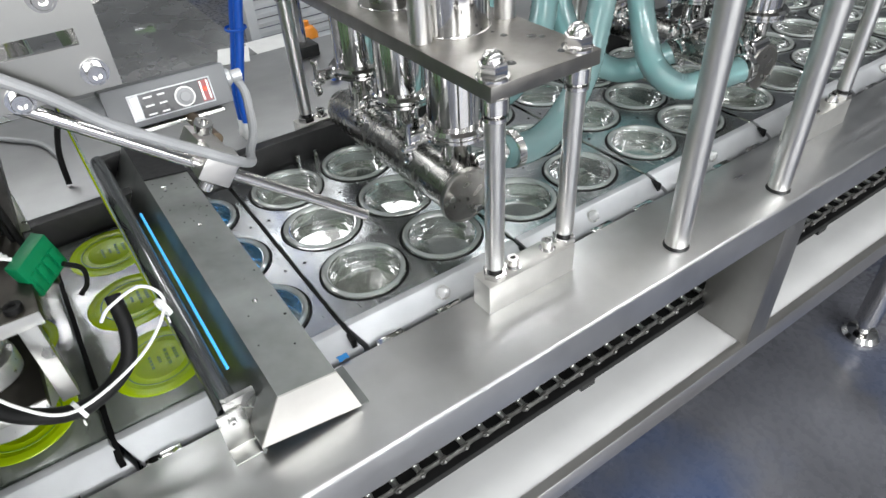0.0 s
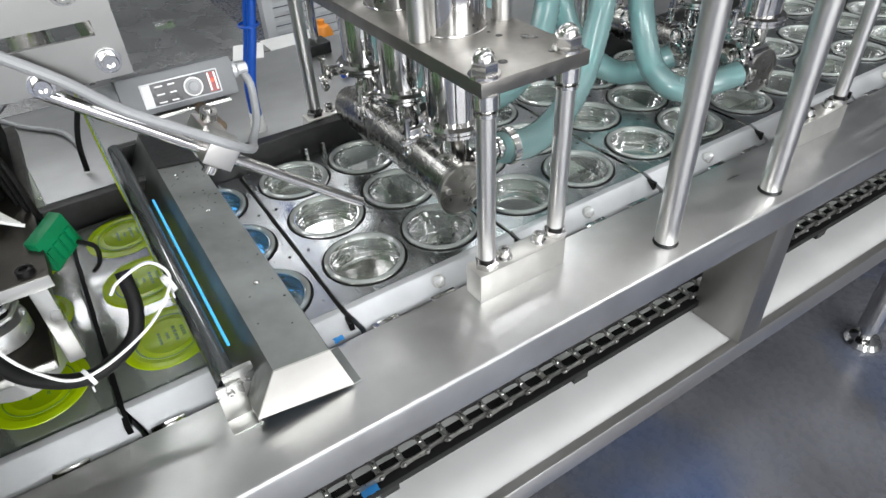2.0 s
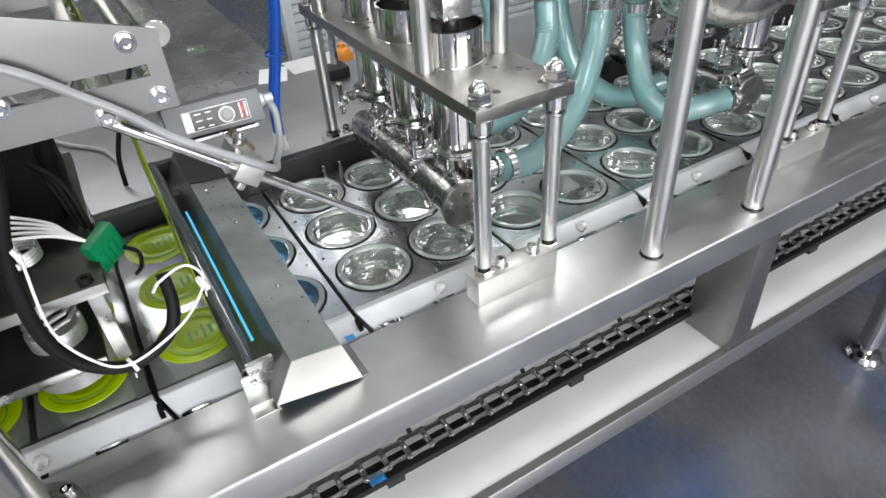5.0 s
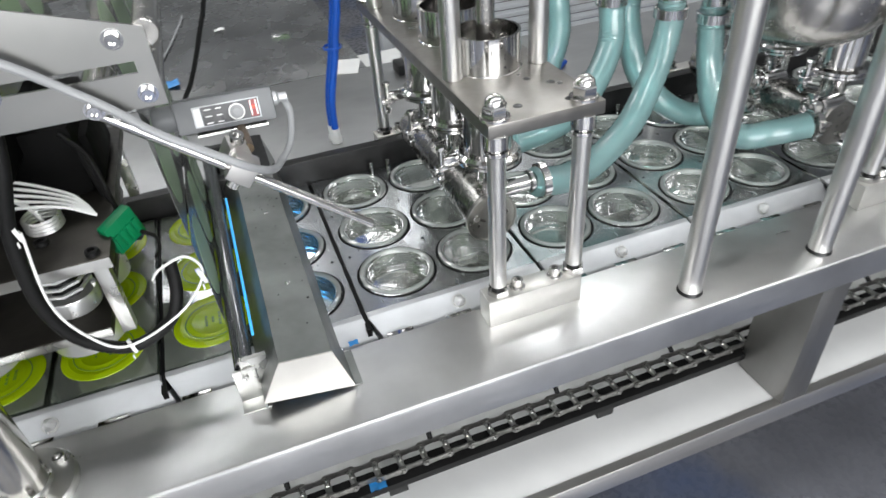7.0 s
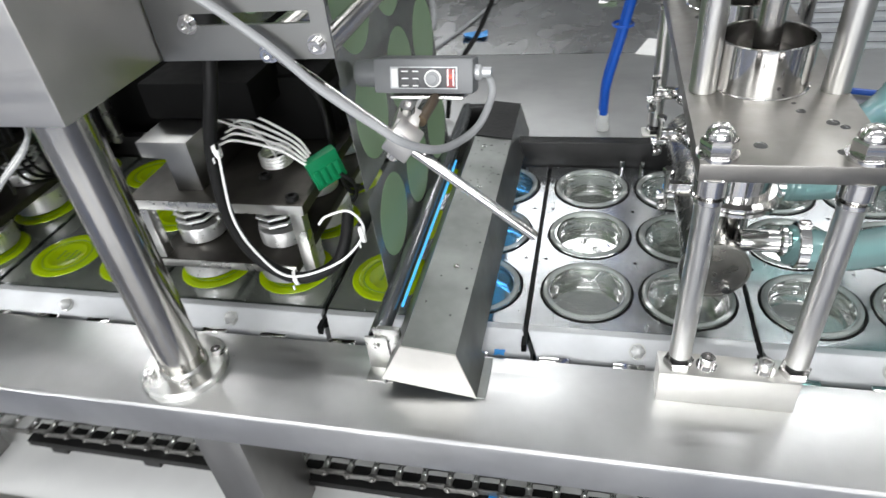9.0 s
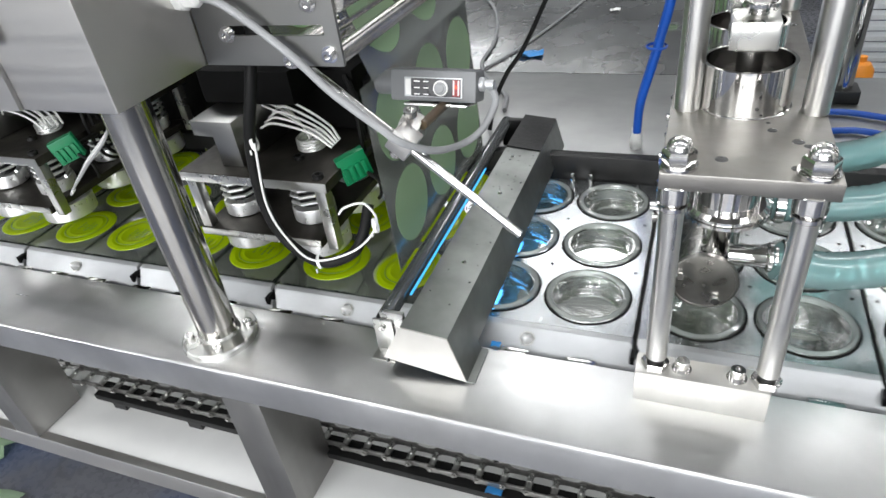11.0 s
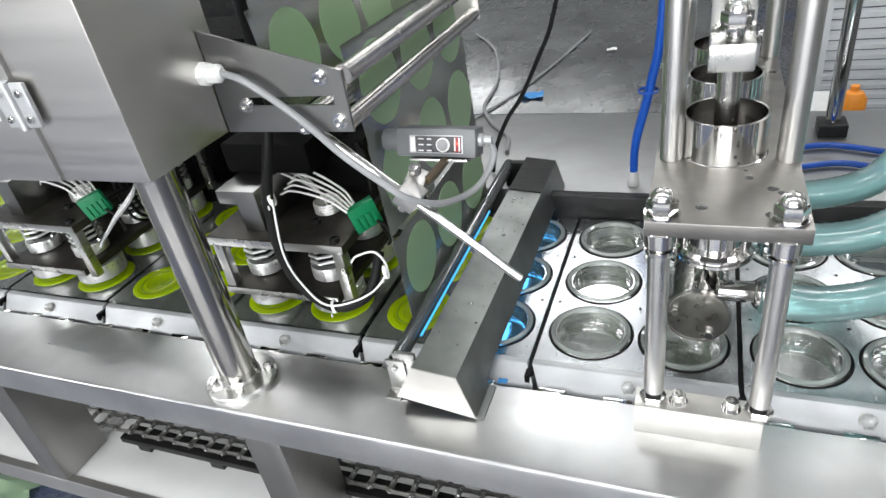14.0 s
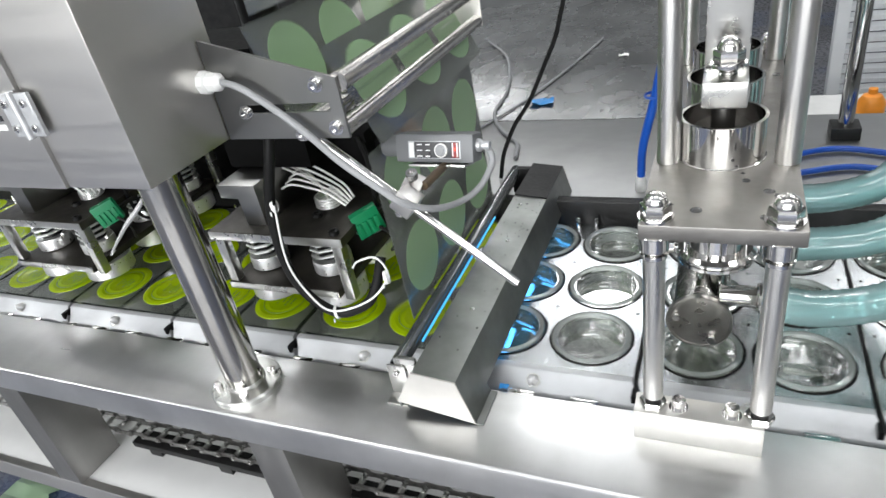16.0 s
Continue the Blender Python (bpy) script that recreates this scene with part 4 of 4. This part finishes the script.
part("shade_back", box(B(), -1.25 + hx, -0.16 + hx, 0.56 + hy, 0.568 + hy, 0.861 + hz, BZ + hz, 0.001), HOODM, house, "dark plate added behind the sealers to stand for shade")
# roller bracket on the housing's side
rb = thing("film_rollers", "slotted steel bracket with steel film rollers", "roller bracket", (BX + 0.001, 0.0365, 1.226))
bm = B()


def pz(x):
    return 0.114 - 0.048 * x / 0.163


for x0, x1, z0, z1 in ((0.0, 0.163, 0.0, 0.030), (0.0, 0.03, 0.030, 0.040), (0.148, 0.163, 0.030, 0.040)):
    prism(bm, [(x0, z0), (x1, z0), (x1, z1), (x0, z1)], -0.024, -0.0205)
prism(bm, [(0.0, 0.040), (0.163, 0.040), (0.163, pz(0.163)), (0.0, 0.114)], -0.024, -0.0205)
bmesh.ops.remove_doubles(bm, verts=bm.verts, dist=1e-5)
part("bracket_plate", bm, BRACKM, rb, "slotted steel side plate")
for x, z in ((0.138, 0.060), (0.150, 0.012), (0.037, 0.032), (0.105, 0.006)):
    bm = B()
    lathe(bm, [(0, 0), (0.0085, 0), (0.0085, 0.0015), (0, 0.0015)], pose(x, -0.024, z, 90), 16)
    socket_screw(bm, (x, -0.0255, z), 0.006, 0.006, pose(0, 0, 0, 90))
    part("screw", bm, POLISH, rb)
for x, z, r in ((0.072 - BX, 0.010, 0.0138), (0.118 - BX, 0.008, 0.010), (0.128 - BX, 0.060, 0.011)):
    part("roller", rod(B(), (x, -0.0204, z), (x, 0.43, z), r, 28), PLATE, rb, "steel roller")
part("far_plate", box(B(), 0.0, 0.163, 0.43, 0.4335, 0.0, 0.09, 0.001), BRUSHED, rb)

DARKRED = surface("dark_red_label", (0.22, 0.010, 0.010), 0.35, 0.0, 0.1, 20, 100, 0.02)
# ---- mark sensor on its rod ----
sens = thing("mark_sensor", "grey photoelectric mark sensor with dial and red light", "sensor", (0.172, 0.135, 1.160))
sens.scale = (0.88, 0.88, 0.88)
m = pose(0, 0, 0, -16, 1, 0)
part("body", box(B(), -0.060, 0.058, -0.018, 0.020, -0.019, 0.021, 0.004, m), GREYP, sens, "dark grey housing")
lathe_m = m @ pose(-0.060, 0.001, 0.002, 0, -90, 0)
part("lens_barrel", lathe(B(), [(0.016, 0), (0.016, 0.022), (0.014, 0.026), (0, 0.026)], lathe_m, 24), GREYP, sens)
part("panel", box(B(), -0.039, 0.040, -0.0198, -0.0178, -0.0128, 0.0118, 0.0006, m), CAST, sens, "bright frame of the dial panel")
part("panel_face", box(B(), -0.029, 0.0385, -0.0206, -0.0196, -0.0116, 0.0106, 0.0, m), BLACKP, sens)
part("label_end", box(B(), -0.037, -0.030, -0.0206, -0.0196, -0.0105, 0.0095, 0.0, m), WHITEP, sens)
part("label_end", box(B(), 0.028, 0.0375, -0.0212, -0.0202, -0.0105, 0.0095, 0.0, m), DARKRED, sens, "dark red label with light")
part("dial", lathe(B(), [(0.0082, 0), (0.008, 0.003), (0.0055, 0.0035), (0.005, 0.005), (0, 0.005)], m @ pose(0.012, -0.0206, -0.001, 90), 22), CABLEG, sens, "round grey dial")
part("dial_ring", lathe(B(), [(0.0082, 0), (0.0098, 0), (0.0098, 0.0022), (0.0082, 0.0026)], m @ pose(0.012, -0.0206, -0.001, 90), 24), WHITEP, sens, "white ring round the dial")
for k in range(2):
    part("label_bar", box(B(), 0.0285 + 0.0065 * k, 0.0302 + 0.0065 * k, -0.0215, -0.0211, -0.009, 0.009, 0.0, m), WHITEP, sens)
part("indicator", lathe(B(), [(0.0019, 0), (0.0016, 0.0012), (0, 0.0015)], m @ pose(0.0325, -0.0210, 0.001, 90), 12), REDL, sens, "red glowing indicator")
bm = B()
for k in range(3):
    for j in range(2):
        box(bm, -0.025 + 0.013 * j, -0.017 + 0.012 * j, -0.0210, -0.0204, -0.010 + 0.008 * k, -0.0085 + 0.008 * k, 0.0, m)
part("printing", bm, WHITEP, sens, "small white printed bars")
part("cable_collar", lathe(B(), [(0, 0), (0.009, 0), (0.009, 0.005), (0.006, 0.008), (0.006, 0.018), (0, 0.018)], m @ pose(0.058, 0.0, 0.004, 0, 90, 0), 18), CAST, sens)
part("mount_plate", box(B(), -0.040, 0.046, -0.020, 0.020, -0.0245, -0.021, 0.0008, m), SHEET, sens, "thin steel mount plate")
part("stem", rod(B(), (0.012, -0.006, -0.020), (0.014, -0.095, -0.012), 0.006, 14), BROWNP, sens, "stained threaded stem")
arm = thing("sensor_rod", "thin steel rod with clamp block carrying the sensor", "rod", (0.171, 0.026, 1.141))
A, C = Vector((0.054, 0.034, 1.232)), Vector((0.292, 0.026, 1.041))
d0 = Vector(arm.location)
part("rod", rod(B(), A - d0, C - d0, 0.0052, 16), POLISH, arm)
mm, _ = frame_to(A, C)
mm = mm.to_3x3().to_4x4()
part("clamp_block", box(B(), -0.012, 0.012, -0.010, 0.016, -0.013, 0.013, 0.0018, mm), BRUSHED, arm, "bright aluminium clamp block")
part("clamp_screw", rod(B(), mm @ Vector((0.0, -0.020, 0.0)), mm @ Vector((0.0, -0.012, 0.0)), 0.006, 12), POLISH, arm)
part("clamp_block", box(B(), -0.010, 0.012, 0.006, 0.034, -0.010, 0.010, 0.0018, pose(0, 0.004, 0.006, 10, 30, 10)), BRUSHED, arm, "bright aluminium clamp block")
part("clamp_screw", lathe(B(), [(0, 0), (0.007, 0), (0.007, 0.008), (0.004, 0.008), (0.004, 0.004), (0, 0.004)], pose(0.004, 0.020, 0.022, 20, 10, 0), 14), POLISH, arm)
part("rod_socket", rod(B(), A - d0 + Vector((0.0, -0.020, 0.006)), A - d0 + Vector((0.0, 0.008, -0.001)), 0.007, 14), POLISH, arm)
cable = thing("sensor_cable", "grey sensor cable from the gland looping to the sensor", "cable", (0, 0, 0))
bm = B()
sweep(bm, [(-0.012, 0.003, 1.297), (0.012, 0.000, 1.292), (0.033, 0.000, 1.279), (0.058, 0.003, 1.257), (0.085, 0.002, 1.234), (0.111, 0.002, 1.207), (0.136, 0.000, 1.188), (0.159, 0.000, 1.171), (0.181, 0.002, 1.154), (0.201, 0.032, 1.131), (0.214, 0.077, 1.116), (0.228, 0.104, 1.119), (0.236, 0.126, 1.131), (0.239, 0.138, 1.145), (0.233, 0.139, 1.160), (0.223, 0.137, 1.165)], 0.0040, 10, 6)
part("lead", bm, CABLEG, cable)

# ---- hoses ----
HOSES = [
    [(0.553, 0.134, 0.966), (0.606, 0.14, 0.955), (0.682, 0.17, 0.955), (0.765, 0.21, 0.985), (0.83, 0.25, 1.05), (0.857, 0.27, 1.105), (0.86, 0.275, 1.135)],
    [(0.553, 0.26, 0.966), (0.60, 0.262, 0.966), (0.678, 0.272, 0.976), (0.746, 0.30, 1.012), (0.795, 0.335, 1.06), (0.802, 0.35, 1.115), (0.802, 0.353, 1.145)],
    [(0.553, 0.386, 0.966), (0.64, 0.395, 0.965), (0.71, 0.415, 0.985), (0.755, 0.44, 1.05), (0.762, 0.46, 1.11), (0.762, 0.463, 1.15)],
    [(1.045, 0.13, 0.941), (0.992, 0.14, 0.937), (0.948, 0.17, 0.928), (0.936, 0.22, 0.955), (0.944, 0.26, 1.02), (0.95, 0.28, 1.075), (0.952, 0.284, 1.11)],
    [(1.045, 0.27, 0.93), (0.985, 0.30, 0.905), (0.925, 0.32, 0.925), (0.875, 0.355, 0.985), (0.862, 0.385, 1.07), (0.865, 0.395, 1.12), (0.866, 0.397, 1.15)],
]
for pts in HOSES:
    hs = thing("product_hose", "translucent teal ribbed product hose", "hose", pts[0], group="product hoses")
    base = Vector(pts[0])
    rel = [Vector(q) - base for q in pts]
    bm = B()
    sweep(bm, rel, 0.0208, 20, 14, 0.0011, 2)
    part("wall", bm, HOSE, hs)
    q = rel[0]
    part("clip", lathe(B(), [(0.0235, 0), (0.0255, 0.001), (0.0255, 0.011), (0.0235, 0.012)], Matrix.Translation(q) @ pose(0.004, 0, 0, 0, 90, 0), 26), POLISH, hs, "steel worm clip")
    q = rel[-1]
    part("clip", lathe(B(), [(0.0235, 0), (0.0262, 0.001), (0.0262, 0.016), (0.0235, 0.017)], Matrix.Translation((q.x, q.y, q.z - 0.026)), 26), POLISH, hs, "steel worm clip")
    part("spigot", lathe(B(), [(0, 0), (0.021, 0), (0.021, 0.02), (0.0255, 0.024), (0.0255, 0.034), (0.018, 0.037), (0.018, 0.35), (0, 0.35)], Matrix.Translation((q.x, q.y, q.z - 0.004)), 26), POLISH, hs, "steel pipe spigot")
bt = thing("air_tubes", "pair of blue air tubes ending in white fittings", "tube", (0.356, 0.615, 0.86))
for dx, dy in ((0.0008, -0.0085), (-0.0008, 0.0085)):
    part("fitting", lathe(B(), [(0, 0), (0.011, 0), (0.011, 0.010), (0.009, 0.013), (0.009, 0.03), (0, 0.03)], pose(dx, dy, 0), 14), WHITEP, bt, "white push fitting")
    bm = B()
    sweep(bm, [(dx, dy, 0.025), (dx + 0.004, dy, 0.09), (dx + 0.028, dy - 0.004, 0.20), (dx + 0.045, dy - 0.01, 0.34), (dx + 0.048, dy - 0.01, 0.8)], 0.0075, 12, 8)
    part("tube", bm, BLUEP, bt)
part("band", lathe(B(), [(0.0165, 0), (0.018, 0.001), (0.018, 0.004), (0.0165, 0.005)], pose(0.024, -0.003, 0.185), 18), BLUEP, bt)

# ---- behind the machine ----
for x, y, r in ((0.72, 0.86, 0.014), (0.60, 0.90, 0.010)):
    rp = thing("rear_post", "steel post standing on the rear deck", "post", (x, y, 0.86), group="rear posts")
    part("tube", rod(B(), (0, 0, 0.004), (0, 0, 1.0), r), POLISH, rp)
    part("foot_block", box(B(), -0.026, 0.026, -0.026, 0.026, 0.0, 0.026, 0.002), DARKST, rp, "dark steel foot block")
for pts, mat, r, lab in (
    ([(0.062, 0.64, 0.864), (0.069, 0.66, 0.914), (0.093, 0.68, 0.969), (0.122, 0.70, 1.010), (0.158, 0.72, 1.084), (0.186, 0.74, 1.154), (0.21, 0.76, 1.30), (0.22, 0.77, 1.7)], RUBBER, 0.0045, "black cable hanging down to the rear deck"),
    ([(0.066, 0.74, 0.865), (0.044, 0.827, 0.865), (-0.02, 0.91, 0.865), (-0.075, 1.03, 0.865), (-0.09, 1.2, 0.865), (-0.146, 1.42, 0.865), (-0.22, 1.6, 0.865), (-0.335, 1.78, 0.865)], CABLEG, 0.0048, "grey cable curled on the rear table"),
    ([(-0.12, 0.86, 0.864), (-0.07, 0.96, 0.864), (-0.004, 1.157, 0.864), (0.05, 1.40, 0.864), (0.09, 1.631, 0.864), (0.10, 1.72, 0.864)], CABLEG, 0.0035, "thin grey cable lying on the rear table"),
    ([(0.60, 0.66, 0.868), (0.72, 0.70, 0.868), (0.84, 0.66, 0.868), (0.95, 0.74, 0.868)], BLUEP, 0.006, "blue air tube lying on the deck"),
    ([(0.58, 0.72, 0.868), (0.70, 0.78, 0.868), (0.86, 0.74, 0.868), (0.98, 0.83, 0.868)], BLUEP, 0.006, "blue air tube lying on the deck"),
):
    c = thing("loose_cable", lab, "cable", pts[0])
    bm = B()
    sweep(bm, [Vector(q) - Vector(pts[0]) for q in pts], r, 8, 8)
    part("lead", bm, mat, c)


def crumple(w, d, seed):
    random.seed(seed)
    bm = B()
    n = 5
    g = [[bm.verts.new((w * (i / (n - 1) - 0.5) + random.uniform(-1, 1) * w * 0.06, d * (j / (n - 1) - 0.5) + random.uniform(-1, 1) * d * 0.06, 0.002 + random.random() * 0.25 * min(w, d))) for j in range(n)] for i in range(n)]
    for i in range(n - 1):
        for j in range(n - 1):
            bm.faces.new((g[i][j], g[i + 1][j], g[i + 1][j + 1], g[i][j + 1]))
    return bm


for x, y, z, w, mat, lab, s in ((0.04, 1.10, 0.860, 0.06, BLUEBAG, "crumpled blue film scrap on the rear table", 1), (0.20, 1.5, 0.860, 0.03, WHITEP, "crumpled white scrap on the rear table", 2), (0.36, 1.35, 0.860, 0.05, PALE, "crumpled pale green scrap on the rear table", 9),
                                (-1.42, 0.12, 0.0, 0.18, PALE, "crumpled pale green film offcut on the floor", 4), (-1.25, -0.06, 0.0, 0.2, PALE, "crumpled pale green film offcut on the floor", 5), (0.246, 0.046, 0.8505, 0.013, BLUEBAG, "scrap of blue film beside the lamp guard", 8), (-1.7, 0.3, 0.0, 0.2, PALE, "crumpled pale green film offcut on the floor", 6), (0.235, 0.014, 0.5797, 0.024, BLUEBAG, "scrap of blue film on the chain guide", 7)):
    sc = solid("film_scrap", crumple(w, w * 0.7, s), mat, lab, "scrap")
    sc.location = (x, y, z)
card = solid("paper_card", box(B(), -0.035, 0.035, -0.05, 0.05, 0.0, 0.0012), WHITEP, "white paper card lying on the rear deck", "card")
card.matrix_basis = pose(0.472, 1.007, 0.8602, 0, 0, -19)
stack = thing("carton_stack", "stacked pale cartons behind the machine", "cartons", (0.75, 1.7, 0))
for k, (x, y, w, h) in enumerate(((0.0, 0.0, 0.40, 0.30), (0.05, 0.05, 0.34, 0.25), (0.5, 0.2, 0.45, 0.4))):
    part("carton", box(B(), x - w / 2, x + w / 2, y - 0.2, y + 0.2, 0.30 if k == 1 else 0.0, (0.30 if k == 1 else 0) + h, 0.006), WHITEP if k < 2 else CABLEG, stack)
can = thing("orange_can", "orange plastic can on the cartons", "can", (0.90, 1.62, 0.55))
can.scale = (0.5, 0.5, 0.5)
part("body", lathe(B(), [(0, 0), (0.07, 0), (0.075, 0.01), (0.075, 0.19), (0.05, 0.23), (0.025, 0.24), (0.025, 0.27), (0, 0.27)], None, 24), ORANGE, can)
dark = thing("rear_cabinet", "dark steel machine cabinet standing behind the conveyor", "cabinet", (-1.9, 3.1, 0))
part("body", box(B(), -0.9, 0.9, -0.35, 0.35, 0.0, 1.1, 0.01), DARKST, dark)
part("top_cover", box(B(), -0.92, 0.92, -0.37, 0.37, 1.1, 1.13, 0.004), SHEET, dark)

# ---- what moves ----
PERIOD = 5.0


def ease(u):
    u = max(0.0, min(1.0, u))
    return math.sin(u * math.pi / 2) ** 2


def advance(t):
    """How many trays the conveyor has gone on by."""
    n = math.floor((t + 0.05) / PERIOD)
    return n + ease(((t + 0.05) - n * PERIOD) / 2.15)


def cycle(t, up0, up1, down0, down1):
    """1 while lifted, 0 while down, by the phase of the machine's cycle."""
    p = t % PERIOD
    for q in (p, p + PERIOD):
        if up0 <= q <= up1:
            return ease((q - up0) / (up1 - up0))
        if down0 <= q <= down1:
            return 1 - ease((q - down0) / (down1 - down0))
        if up1 < q < down0:
            return 1.0
    return 0.0


STEPS = sorted({0.0, 16.0} | {round(5 * n - 0.05 + 2.15 * i / 8, 3) for n in range(4) for i in range(9) if 0 <= 5 * n - 0.05 + 2.15 * i / 8 <= 16})
TICKS = [i * 0.2 for i in range(81)]


def motions():
    for ob, x0 in trays:
        walk(ob, [(t, pose(x0 - PITCH * advance(t), 0, 0)) for t in STEPS])
    for ob, x0, y0, spin in cups:
        walk(ob, [(t, pose(x0 - PITCH * advance(t), y0, RIM_Z, 0, 0, spin)) for t in STEPS])
    for ob, n in waiting:
        level = [p for p in ob.children if p.name.startswith("filling")][0]
        t0 = PERIOD * n + 2.9
        rows = [(t, pose(0, 0, -0.034 * (1 - ease((t - t0) / 1.6)))) for t in (0.0, t0, t0 + 0.4, t0 + 0.8, t0 + 1.2, t0 + 1.6, 16.0) if 0 <= t <= 16]
        walk(level, rows)
    for ob, X in films:
        walk(ob, [(t, web(X - PITCH * advance(t))) for t in STEPS])
    walk(chain, [(t, pose(0.250 * advance(t), 0.034, 0.592)) for t in STEPS])
    for ob, x, y in pistons:
        walk(ob, [(t, pose(x, y, 1.192 + 0.125 * cycle(t, 0.85, 2.1, 3.2, 4.5))) for t in TICKS])
    for ob, x, late in heads:
        walk(ob, [(t, pose(x, 0, 0.022 * cycle(t, 4.85, 5.15, 7.35 + late, 7.65 + late))) for t in TICKS])


motions()
